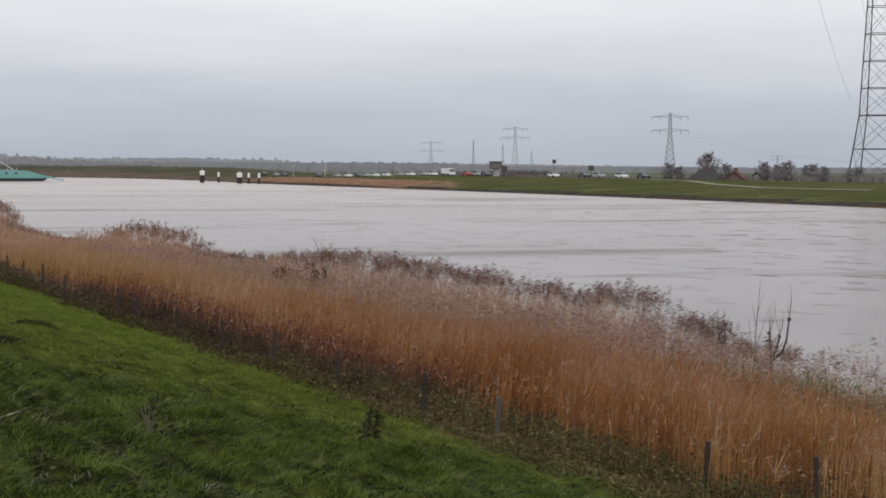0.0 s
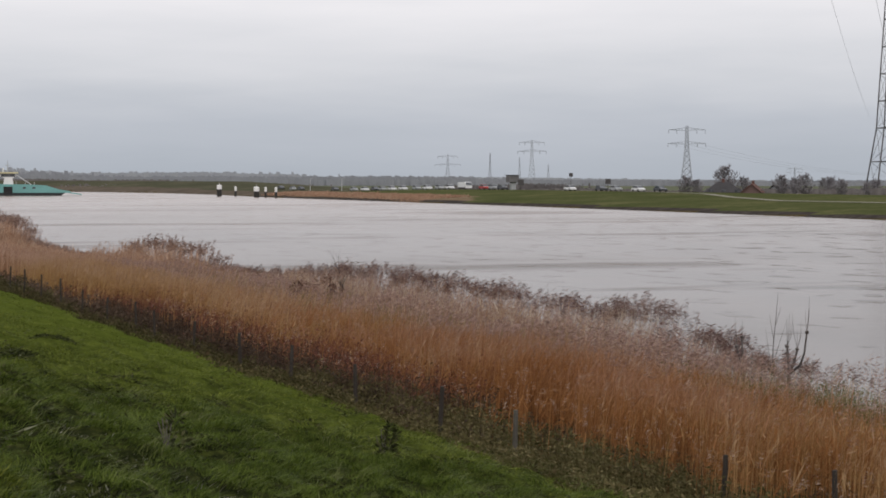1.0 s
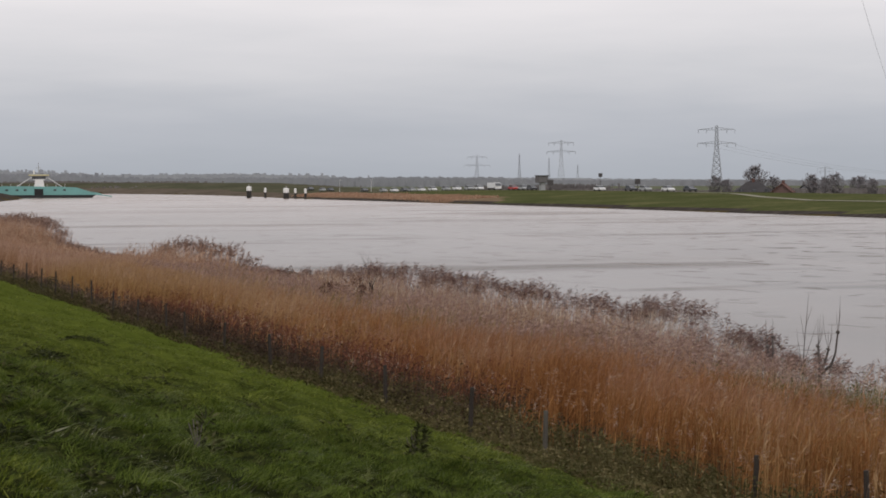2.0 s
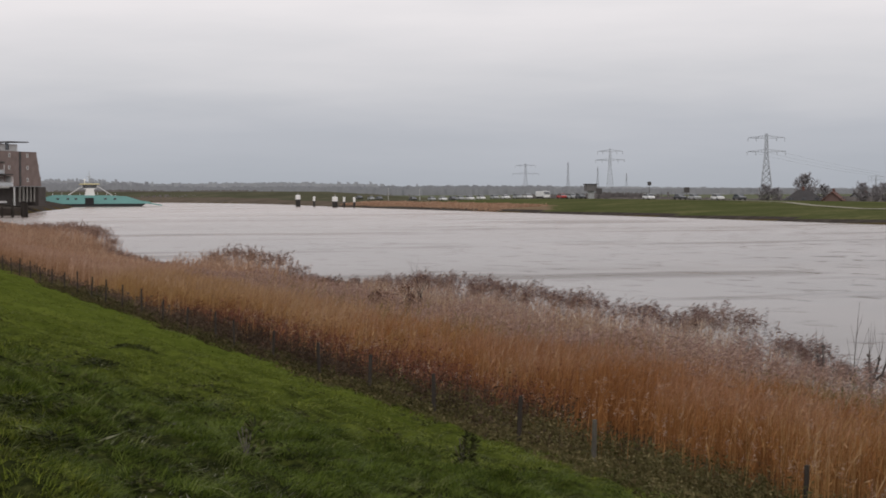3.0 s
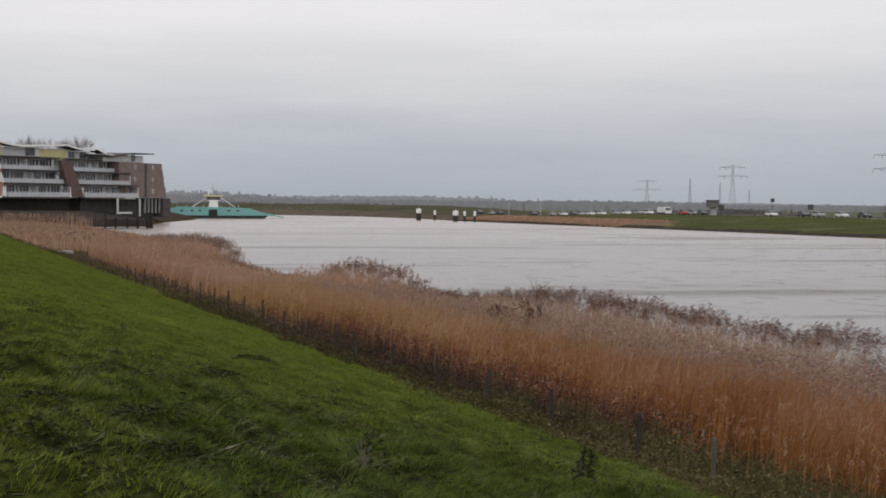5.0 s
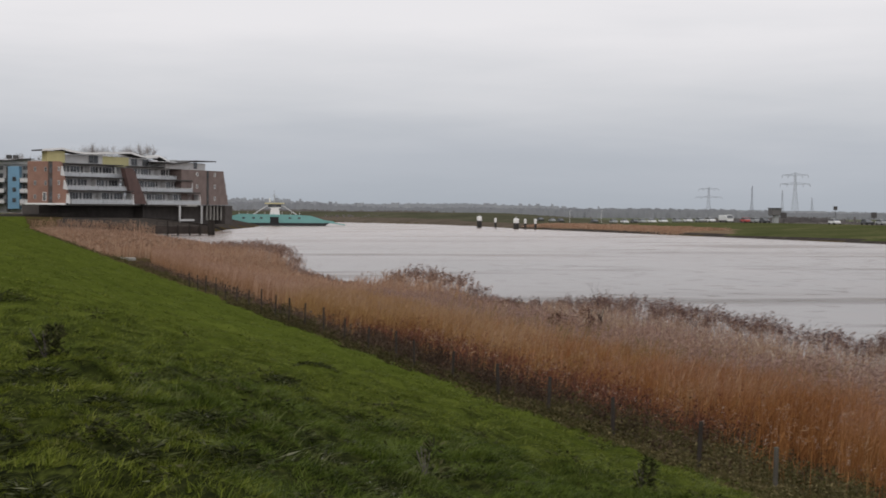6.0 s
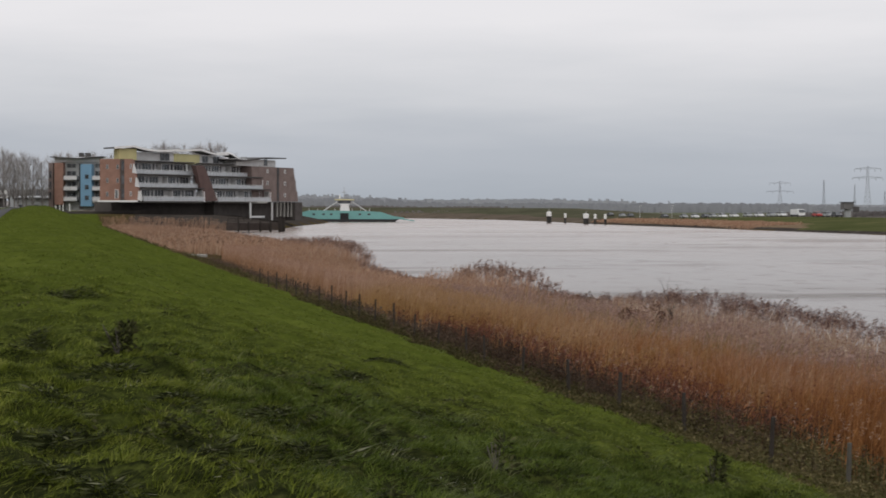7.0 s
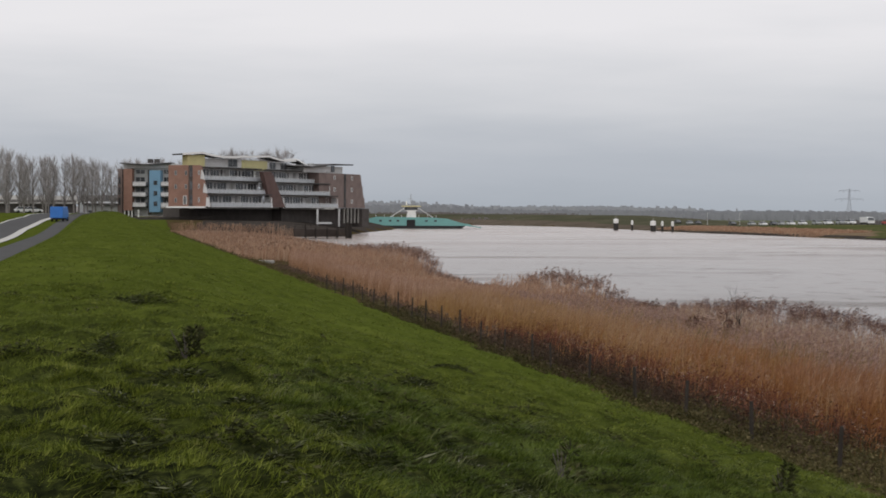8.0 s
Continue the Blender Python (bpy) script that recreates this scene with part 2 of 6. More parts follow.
def quick(me, verts, faces):
    """Fill a mesh from arrays; every face has the same number of corners."""
    k = faces.shape[1]
    me.vertices.add(len(verts))
    me.vertices.foreach_set("co", np.asarray(verts, np.float32).ravel())
    me.loops.add(faces.size)
    me.loops.foreach_set("vertex_index", np.asarray(faces, np.int32).ravel())
    me.polygons.add(len(faces))
    me.polygons.foreach_set("loop_start", np.arange(0, faces.size, k, dtype=np.int32))
    me.update(calc_edges=True)


def lumps(px, py, scale, seed):
    """Smooth value noise from a few sine waves with random headings."""
    r = np.random.RandomState(seed)
    out = np.zeros(np.shape(px))
    for k in range(7):
        a, f, ph = r.uniform(0, 6.283), r.uniform(0.6, 1.7) / scale, r.uniform(0, 6.283)
        out = out + np.sin((px * np.cos(a) + py * np.sin(a)) * f * 6.283 + ph)
    return out / 4.0


def hummocks(px, py):
    """The turf's humps and hollows, about a metre across."""
    return 0.7 * lumps(px, py, 1.3, 4) + 0.5 * lumps(px, py, 0.55, 5)


def relief(px, py):
    """Lumpy ground of the grazed slope, rougher on the crest where the grass stays long."""
    return 0.09 * lumps(px, py, 1.9, 3) + np.interp(py, [14, 32], [0.14, 0.07]) * hummocks(px, py)


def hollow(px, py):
    """Hollows whose blades are coloured dark for shade: common on the crest, rare farther along the slope."""
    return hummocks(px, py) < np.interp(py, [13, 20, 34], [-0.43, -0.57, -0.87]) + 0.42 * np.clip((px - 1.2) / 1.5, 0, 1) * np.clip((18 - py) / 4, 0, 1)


gx = steps((-4000, -400, 400), (-400, -60, 20), (-60, -12, 3), (-12, -4, 0.8), (-4, 16, 0.2), (16, 29, 0.5), (29, 150, 6), (150, 250, 2.0), (250, 400, 15), (400, 4800, 400))
gy = steps((-400, 0, 50), (0, 8, 2), (8, 40, 0.24), (40, 90, 0.5), (90, 200, 1.5), (200, 320, 4), (320, 720, 5), (720, 1000, 7), (1000, 1300, 40), (1300, 4800, 350))
GX, GY = np.meshgrid(gx, gy)
GZ = height(GX, GY)
meadow = (GX > -6) & (GX < 26) & (GY < 330) & (GZ > 0)
GZ = GZ + np.where(meadow, relief(GX, GY), 0)
cx, cy = 0.25 * (GX[1:, 1:] + GX[:-1, 1:] + GX[1:, :-1] + GX[:-1, :-1]), 0.25 * (GY[1:, 1:] + GY[:-1, 1:] + GY[1:, :-1] + GY[:-1, :-1])
far_d, near_d = reach(cx, cy, FAR_BANK), reach(cx, cy, NEAR_BANK)
over = inside(cx, cy, FAR_BANK + [(-4000, 6000), (6000, 6000), (6000, -400)])
wet = inside(cx, cy, NEAR_BANK + FAR_BANK[::-1])
turf_end = 12.2 + 0.6 * lumps(cx, cy, 6.0, 9) + 0.45 * lumps(cx, cy, 1.6, 10)
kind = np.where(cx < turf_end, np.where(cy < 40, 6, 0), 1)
kind = np.where((cy > 396) & (near_d < 30) & (cx > 12), 4, kind)
straw_w = np.interp(cy, [380, 430, 560, 620], [0.0, 20, 20, 9]) + 2 * lumps(cx, cy, 40, 12)
kind = np.where(over, np.where(far_d < 2.2, 4, np.where(far_d < straw_w, 3, np.where(far_d < 64, 2, 5))), kind)
kind = np.where(over & (cy > 575 + 20 * lumps(cx, cy, 60, 14)) & (far_d > 2.2) & (far_d < 90), 7, kind)
kind = np.where(over & (cy > 560) & (far_d <= 15 + 4 * lumps(cx, cy, 50, 19)) & (far_d > 0.0), 8, kind)
kind = np.where(wet, 1, kind)
kind = np.where(~over & (cx < -60), 5, kind)
ground = tagged(sheet("ground", gx, gy, GZ, [turf, mud, bank_grass, bank_straw, stone, field, shaded_turf, bank_rough, bank_brown], kind), "grassy dike, muddy shore and flat polder fields", "ground", kind="structure")

wx, wy = steps((-4000, 0, 500), (0, 300, 10), (300, 1000, 350)), steps((-400, 0, 100), (0, 1000, 12), (1000, 1400, 200))
WX, WY = np.meshgrid(wx, wy)
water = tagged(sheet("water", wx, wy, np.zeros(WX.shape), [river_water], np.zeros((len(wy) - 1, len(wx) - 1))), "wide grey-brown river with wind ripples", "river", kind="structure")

# ---------------------------------------------------------------- tools for things


def part(name, bm, mat, parent=None, label=""):
    me = bpy.data.meshes.new(name)
    bm.to_mesh(me)
    bm.free()
    if mat:
        me.materials.append(mat)
    ob = new(name, me)
    if parent:
        ob.parent = parent
    if label:
        tagged(ob, label)
    return ob


def share(name, mesh, parent, m):
    """One more object on a mesh that is there already."""
    ob = new(name, mesh)
    ob.parent, ob.matrix_basis = parent, m
    return ob


def strips(name, verts, faces, mat, parent=None):
    me = bpy.data.meshes.new(name)
    quick(me, verts, faces)
    me.materials.append(mat)
    ob = new(name, me)
    if parent:
        ob.parent = parent
    return ob


def box(bm, x0, x1, y0, y1, z0, z1, bevel=0.0, m=None):
    """A block between the given bounds, its edges broken by bevel."""
    made = bmesh.ops.create_cube(bm, size=1.0)["verts"]
    for v in made:
        v.co = Vector(((x0 + x1) / 2 + v.co.x * (x1 - x0), (y0 + y1) / 2 + v.co.y * (y1 - y0), (z0 + z1) / 2 + v.co.z * (z1 - z0)))
    if bevel:
        edges = list({e for v in made for e in v.link_edges})
        made = bmesh.ops.bevel(bm, geom=edges, offset=bevel, segments=1, affect="EDGES")["verts"]
    if m:
        bmesh.ops.transform(bm, matrix=m, verts=made)
    return bm


def block(x0, x1, y0, y1, z0, z1, bevel=0.0, m=None):
    return box(bmesh.new(), x0, x1, y0, y1, z0, z1, bevel, m)


def rod(bm, a, b, r0, r1=None, sides=6):
    """A tapered bar from a to b."""
    a, b = Vector(a), Vector(b)
    r1 = r0 if r1 is None else r1
    q = (b - a).to_track_quat("Z", "Y")
    rings = []
    for c, r in ((a, r0), (b, r1)):
        rings.append([bm.verts.new(c + q @ Vector((r * math.cos(6.28319 * k / sides), r * math.sin(6.28319 * k / sides), 0))) for k in range(sides)])
    for k in range(sides):
        bm.faces.new((rings[0][k], rings[0][(k + 1) % sides], rings[1][(k + 1) % sides], rings[1][k]))
    bm.faces.new(rings[0][::-1])
    bm.faces.new(rings[1])
    return bm


def bars(pairs, r, sides=4):
    bm = bmesh.new()
    for a, b in pairs:
        rod(bm, a, b, r, r, sides)
    return bm


def prism(outline, depth, m=None):
    """An outline in x and z pushed back along y by depth."""
    bm = bmesh.new()
    front = [bm.verts.new((x, 0, z)) for x, z in outline]
    back = [bm.verts.new((x, depth, z)) for x, z in outline]
    bm.faces.new(front)
    bm.faces.new(back[::-1])
    k = len(outline)
    for i in range(k):
        bm.faces.new((front[i], back[i], back[(i + 1) % k], front[(i + 1) % k]))
    bmesh.ops.recalc_face_normals(bm, faces=bm.faces)
    if m:
        bmesh.ops.transform(bm, matrix=m, verts=bm.verts)
    return bm


def empty(name, m, label, category, group=""):
    ob = new(name)
    ob.matrix_basis = m
    return tagged(ob, label, category, group)


# ---------------------------------------------------------------- plants
grass_green = islands("grass_green", [(0.26, (0.015, 0.021, 0.004)), (0.42, (0.059, 0.078, 0.010)), (0.58, (0.151, 0.182, 0.025)), (0.74, (0.244, 0.260, 0.056)), (0.92, (0.424, 0.392, 0.196))], 0.55, 0.25, 0.62, 2.2)
grass_deep = islands("grass_deep", [(0.26, (0.010, 0.016, 0.003)), (0.42, (0.039, 0.059, 0.009)), (0.58, (0.100, 0.138, 0.021)), (0.74, (0.161, 0.198, 0.048)), (0.92, (0.280, 0.298, 0.167))], 0.55, 0.25, 0.62, 2.2)
grass_long = islands("grass_long", [(0.15, (0.045, 0.060, 0.016)), (0.5, (0.11, 0.130, 0.040)), (0.8, (0.20, 0.210, 0.085)), (0.95, (0.36, 0.35, 0.22))], 0.5, 0.25, 0.35, 1.5)
grass_far = islands("grass_far", [(0.2, (0.062, 0.080, 0.016)), (0.5, (0.098, 0.122, 0.024)), (0.82, (0.142, 0.162, 0.038))], 0.6, 0.2, 0.65, 0.3)
# hollow blades: shade is put into the dark tones, bleached dead blades stay pale
grass_shaded = islands("grass_shaded", [(0.12, (0.006, 0.008, 0.003)), (0.45, (0.019, 0.024, 0.007)), (0.68, (0.055, 0.063, 0.022)), (0.82, (0.16, 0.155, 0.11)), (0.93, (0.50, 0.48, 0.41))], 0.6, 0.1, 0.2, 1.2)
reed_stalk = islands("reed_stalk", [(0.15, (0.108, 0.042, 0.017)), (0.4, (0.228, 0.098, 0.037)), (0.65, (0.340, 0.160, 0.061)), (0.9, (0.46, 0.270, 0.133))], 0.6, 0.3, 0.55, 0.35, (1.6, 2.2, [(0.1, (0.165, 0.080, 0.052)), (0.45, (0.280, 0.150, 0.099)), (0.8, (0.370, 0.220, 0.156)), (1.0, (0.45, 0.300, 0.225))]))
reed_pale = islands("reed_pale", [(0.15, (0.19, 0.098, 0.061)), (0.4, (0.355, 0.210, 0.137)), (0.65, (0.47, 0.315, 0.221)), (0.9, (0.59, 0.465, 0.347))], 0.6, 0.25, 0.5, 0.5)
reed_rose = islands("reed_rose", [(0.1, (0.17, 0.090, 0.052)), (0.4, (0.31, 0.175, 0.100)), (0.7, (0.42, 0.255, 0.155)), (1.0, (0.54, 0.37, 0.25))], 0.6, 0.25, 0.45, 0.12, (1.2, 2.3, [(0.1, (0.19, 0.115, 0.088)), (0.4, (0.345, 0.220, 0.170)), (0.7, (0.45, 0.305, 0.245)), (1.0, (0.57, 0.43, 0.36))]))
reed_straw = islands("reed_straw", [(0.15, (0.162, 0.086, 0.032)), (0.4, (0.313, 0.176, 0.070)), (0.65, (0.432, 0.268, 0.118)), (0.9, (0.540, 0.378, 0.199))], 0.6, 0.3, 0.55, 0.25, (1.35, 2.05, [(0.1, (0.205, 0.121, 0.071)), (0.45, (0.340, 0.215, 0.133)), (0.8, (0.443, 0.299, 0.199)), (1.0, (0.540, 0.399, 0.284))]))
reed_olive = islands("reed_olive", [(0.15, (0.085, 0.068, 0.026)), (0.45, (0.165, 0.130, 0.052)), (0.75, (0.26, 0.205, 0.095)), (1.0, (0.36, 0.30, 0.17))], 0.6, 0.25, 0.5, 0.4)
reed_white = islands("reed_white", [(0.1, (0.24, 0.155, 0.110)), (0.4, (0.43, 0.32, 0.244)), (0.7, (0.57, 0.48, 0.386)), (1.0, (0.72, 0.66, 0.552))], 0.6, 0.3, 0.4, 0.8)
reed_plume = islands("reed_plume", [(0.1, (0.072, 0.042, 0.038)), (0.5, (0.145, 0.090, 0.080)), (0.8, (0.22, 0.150, 0.135)), (1.0, (0.38, 0.30, 0.27))], 0.8, 0.15, 0.25, 0.4)
plume_dusk = islands("plume_dusk", [(0.1, (0.11, 0.068, 0.058)), (0.5, (0.20, 0.130, 0.110)), (0.8, (0.29, 0.20, 0.17)), (1.0, (0.42, 0.33, 0.28))], 0.8, 0.15, 0.25, 0.4)
plume_pink = islands("plume_pink", [(0.1, (0.19, 0.11, 0.077)), (0.5, (0.30, 0.195, 0.140)), (0.85, (0.40, 0.285, 0.211)), (1.0, (0.58, 0.47, 0.360))], 0.8, 0.2, 0.25, 0.4)
plume_mauve = islands("plume_mauve", [(0.1, (0.17, 0.105, 0.090)), (0.5, (0.28, 0.185, 0.160)), (0.85, (0.38, 0.275, 0.240)), (1.0, (0.56, 0.46, 0.41))], 0.8, 0.2, 0.25, 0.4)
weed_mauve = islands("weed_mauve", [(0.1, (0.058, 0.040, 0.031)), (0.5, (0.111, 0.078, 0.058)), (0.85, (0.170, 0.120, 0.085)), (1.0, (0.318, 0.240, 0.162))], 0.8, 0.1, 0.5, 0.5)
weed_maroon = islands("weed_maroon", [(0.1, (0.069, 0.026, 0.021)), (0.5, (0.159, 0.062, 0.046)), (0.85, (0.244, 0.114, 0.072)), (1.0, (0.360, 0.228, 0.129))], 0.75, 0.15, 0.4, 0.6)
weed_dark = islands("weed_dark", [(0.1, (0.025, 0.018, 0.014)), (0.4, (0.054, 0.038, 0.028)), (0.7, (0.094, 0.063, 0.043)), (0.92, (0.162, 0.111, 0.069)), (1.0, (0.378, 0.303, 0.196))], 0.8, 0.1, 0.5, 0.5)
weed_dusk = islands("weed_dusk", [(0.1, (0.022, 0.022, 0.007)), (0.40, (0.049, 0.045, 0.018)), (0.70, (0.081, 0.066, 0.032)), (0.87, (0.151, 0.124, 0.064)), (0.96, (0.346, 0.288, 0.177))], 0.7, 0.2, 0.4, 0.5)
weed_green = islands("weed_green", [(0.1, (0.034, 0.035, 0.011)), (0.40, (0.076, 0.069, 0.028)), (0.70, (0.125, 0.103, 0.049)), (0.87, (0.235, 0.193, 0.100)), (0.96, (0.538, 0.448, 0.276))], 0.7, 0.2, 0.4, 0.5)
dock_leaf = islands("dock_leaf", [(0.1, (0.015, 0.018, 0.008)), (0.55, (0.038, 0.042, 0.016)), (0.80, (0.09, 0.088, 0.04)), (0.97, (0.20, 0.19, 0.12))], 0.7, 0.15, 0.4, 2.0)


def blades(roots, tall, wide, lean, rng, curl=0.6, levels=3):
    """Ribbons that taper and bend: roots (n, 3), heights, widths and lean vectors (n, 2). Returns vertices and quads."""
    n = len(roots)
    face = rng.uniform(0, 3.1416, n)
    side = np.column_stack([np.cos(face), np.sin(face), np.zeros(n)])
    verts = np.zeros((n, levels * 2, 3))
    for k in range(levels):
        f = k / (levels - 1)
        bend = f ** (1 + curl)
        c = roots + np.column_stack([lean[:, 0] * bend * tall, lean[:, 1] * bend * tall, tall * (f - 0.5 * bend * np.minimum(1.0, np.hypot(lean[:, 0], lean[:, 1])) ** 2 * f)])
        half = (wide * (1.0 - 0.82 * f ** 1.5) * 0.5)[:, None] * side
        verts[:, 2 * k], verts[:, 2 * k + 1] = c - half, c + half
    base = (np.arange(n) * levels * 2)[:, None, None]
    quad = np.array([[2 * k, 2 * k + 1, 2 * k + 3, 2 * k + 2] for k in range(levels - 1)])[None]
    return verts.reshape(-1, 3), (base + quad).reshape(-1, 4), verts[:, -2:].mean(axis=1)


def leaf_quads(centre, along, width, rng):
    """Diamond-shaped leaves or tufts: from centre, along a vector, with a width."""
    n = len(centre)
    r = rng.normal(size=(n, 3))
    side = np.cross(along, r)
    side /= np.linalg.norm(side, axis=1, keepdims=True) + 1e-9
    v = np.stack([centre, centre + 0.45 * along + side * width[:, None], centre + along, centre + 0.45 * along - side * width[:, None]], axis=1)
    return v.reshape(-1, 3), (np.arange(n)[:, None] * 4 + np.arange(4)[None]).reshape(-1, 4)


def joined(pieces):
    vs, fs, at = [], [], 0
    for v, f in pieces:
        vs.append(v)
        fs.append(f + at)
        at += len(v)
    return np.concatenate(vs), np.concatenate(fs)


def surface(px, py):
    """Height of the lumpy ground under a plant."""
    return height(px, py) + relief(px, py)


def river_side(px, py):
    """Past the crest the grass is longer and a deeper green."""
    return (px > 1.7 + 0.8 * lumps(px, py, 1.6, 35) + 0.4 * lumps(px, py, 0.5, 36)) & (py < 21 + 2.0 * lumps(px, py, 2.2, 37))


# the turf of the dike's slope: a carpet of short blades, and tussocks that the wind lays over
def turf_patch(name, x0, x1, y0, y1, count, tall, wide, seed, mat=None, in_hollow=False, levels=2, fade=2.0, part_of=None, behind=False):
    rng = np.random.RandomState(seed)
    px, py = rng.uniform(x0, x1, count), rng.uniform(y0, y1, count)
    clump = lumps(px, py, 0.8, 21) + 0.7 * lumps(px, py, 2.6, 22)
    edge = px < 12.5 + 0.6 * lumps(px, py, 6.0, 9) + 0.45 * lumps(px, py, 1.6, 10)
    keep = edge & (behind | ((px > -0.10 * py - 1.0) & (px < 0.78 * py + 0.6))) & (hollow(px, py) == in_hollow) & (rng.uniform(0, fade, count) < np.minimum(py - y0, y1 - py) + 0.3) & (in_hollow | (rng.uniform(-0.9, 1.0, count) < 0.75 + hummocks(px, py)))
    if part_of is not None:
        keep &= (river_side(px, py) == part_of)
    px, py, clump = px[keep], py[keep], clump[keep]
    n = len(px)
    h = tall * rng.uniform(0.45, 1.15, n) * np.clip(1.0 + 0.45 * clump, 0.45, 1.9)
    way = 3.0 * lumps(px, py, 1.1, 31) + rng.normal(0, 0.7, n)
    lean = np.column_stack([1.1 * np.cos(way) + 0.3, 0.6 * np.sin(way)]) * rng.uniform(0.4, 1.5, n)[:, None]
    roots = np.column_stack([px, py, surface(px, py) - 0.015])
    v, f, _ = blades(roots, h, wide * rng.uniform(0.6, 1.3, n), lean, rng, 0.6, levels)
    return tagged(strips(name, v, f, mat or grass_green), "short windblown green grass on the dike slope", "grass", kind="stuff")


def tussocks(name, x0, x1, y0, y1, tufts, each, tall, wide, seed, mat=None):
    rng = np.random.RandomState(seed)
    tx, ty = rng.uniform(x0, x1, tufts), rng.uniform(y0, y1, tufts)
    keep = (rng.uniform(-1.0, 1.3, tufts) < lumps(tx, ty, 2.4, 25) + 0.25) & (hummocks(tx, ty) > -0.15) & (tx < 12.3) & (tx > -0.10 * ty - 1.0) & (tx < 0.78 * ty + 0.6)
    tx, ty = tx[keep], ty[keep]
    size = rng.uniform(0.55, 1.35, len(tx))
    n = len(tx) * each
    a, s = rng.uniform(0, 6.283, n), np.sqrt(rng.uniform(0, 1, n))
    size = np.repeat(size, each)
    px = np.repeat(tx, each) + np.cos(a) * s * 0.13 * size
    py = np.repeat(ty, each) + np.sin(a) * s * 0.13 * size
    h = tall * size * rng.uniform(0.6, 1.2, n) * (1.15 - 0.4 * s)
    sway = 1.1 * np.sign(lumps(px, py, 3.0, 33) + 0.3)
    lean = np.column_stack([np.cos(a) * s * 1.5 + sway, np.sin(a) * s * 1.3 - 0.15]) * rng.uniform(0.6, 1.4, n)[:, None]
    roots = np.column_stack([px, py, surface(px, py) - 0.015])
    v, f, _ = blades(roots, h, wide * rng.uniform(0.6, 1.3, n), lean, rng, 0.9)
    return tagged(strips(name, v, f, mat or grass_green), "long tussocks of green grass laid over by the wind", "grass", kind="stuff")


turf_patch("grass", -2.5, 13.0, 7.5, 23, 640000, 0.066, 0.0085, 41, None, False, 2, 5.0, False)
turf_patch("grass", -2.5, 13.0, 7.5, 23, 640000, 0.070, 0.0085, 50, grass_deep, False, 2, 5.0, True)
turf_patch("grass", -2.5, 13.0, 7.5, 21, 520000, 0.055, 0.010, 38, grass_shaded, True)
turf_patch("grass", -3.5, 13.0, 19, 42, 300000, 0.05, 0.016, 39, grass_shaded, True)
turf_patch("grass", -3.5, 13.0, 16.5, 42, 260000, 0.055, 0.014, 42, grass_far, False, 2, 5.0)
turf_patch("grass", -3.5, 13.0, 18, 44, 130000, 0.062, 0.012, 48, None, False, 2, 8.0)
turf_patch("grass", -5.0, 13.0, 38, 82, 110000, 0.05, 0.028, 43, grass_far, False, 2, 4.0)
turf_patch("grass", -6.0, 13.0, 78, 202, 40000, 0.06, 0.055, 44, grass_far, False, 2, 4.0)
turf_patch("grass", -6.0, 13.0, 198, 400, 26000, 0.07, 0.12, 49, grass_far, False, 2, 4.0)
turf_patch("grass", -6.0, 8.0, -6, 8.5, 70000, 0.07, 0.020, 54, None, False, 2, 2.0, None, True)
tussocks("grass_tussocks", -2.5, 1.8, 8.5, 22, 1000, 54, 0.10, 0.007, 45)
tussocks("grass_tussocks", 1.4, 12.4, 8.5, 22, 2300, 54, 0.11, 0.007, 52, grass_deep)
tussocks("grass_tussocks", -3.5, 12.4, 22, 42, 1500, 30, 0.10, 0.011, 46)
tussocks("grass_tussocks", -5.0, 12.4, 42, 85, 600, 14, 0.10, 0.022, 47)

def arched_grass(count, each, x0, x1, y0, y1, seed):
    """Long pale-green blades that bow over, in loose tufts."""
    rng = np.random.RandomState(seed)
    tx, ty = rng.uniform(x0, x1, count), rng.uniform(y0, y1, count)
    keep = (lumps(tx, ty, 2.0, seed + 1) > -0.2) & (tx < 0.78 * ty + 0.6)
    tx, ty = tx[keep], ty[keep]
    n = len(tx) * each
    px, py = np.repeat(tx, each) + rng.normal(0, 0.07, n), np.repeat(ty, each) + rng.normal(0, 0.07, n)
    a = np.repeat(rng.uniform(-0.7, 0.7, len(tx)) + np.pi * (rng.uniform(0, 1, len(tx)) < 0.3), each) + rng.normal(0, 0.45, n)
    lean = np.column_stack([np.cos(a), np.sin(a)]) * rng.uniform(0.9, 1.6, n)[:, None]
    roots = np.column_stack([px, py, surface(px, py) - 0.02])
    v, f, _ = blades(roots, rng.uniform(0.14, 0.30, n), rng.uniform(0.005, 0.009, n), lean, rng, 1.2, 5)
    return tagged(strips("long_grass", v, f, grass_long), "long pale-green grass bowed over by the wind", "grass", kind="stuff")


arched_grass(260, 16, 1.0, 11.5, 10.5, 21, 151)
arched_grass(120, 16, 9.0, 12.8, 17, 27, 153)

# height of the reeds' outer fringe along the shore
FRINGE_Y = [15, 30, 37, 40.2, 41.2, 42.2, 43.0, 43.8, 45.5, 48, 54, 60, 66, 70, 75, 79, 85, 90, 93, 106, 109, 112, 118, 128, 138, 143, 147, 152, 165, 195]
FRINGE_H = [1.2, 1.25, 1.3, 1.45, 1.9, 1.8, 1.55, 2.35, 2.45, 2.2, 2.25, 2.35, 2.4, 2.35, 2.05, 1.65, 1.4, 1.6, 2.35, 2.4, 1.7, 1.0, 0.85, 0.85, 0.95, 1.3, 2.55, 2.8, 2.8, 2.3]


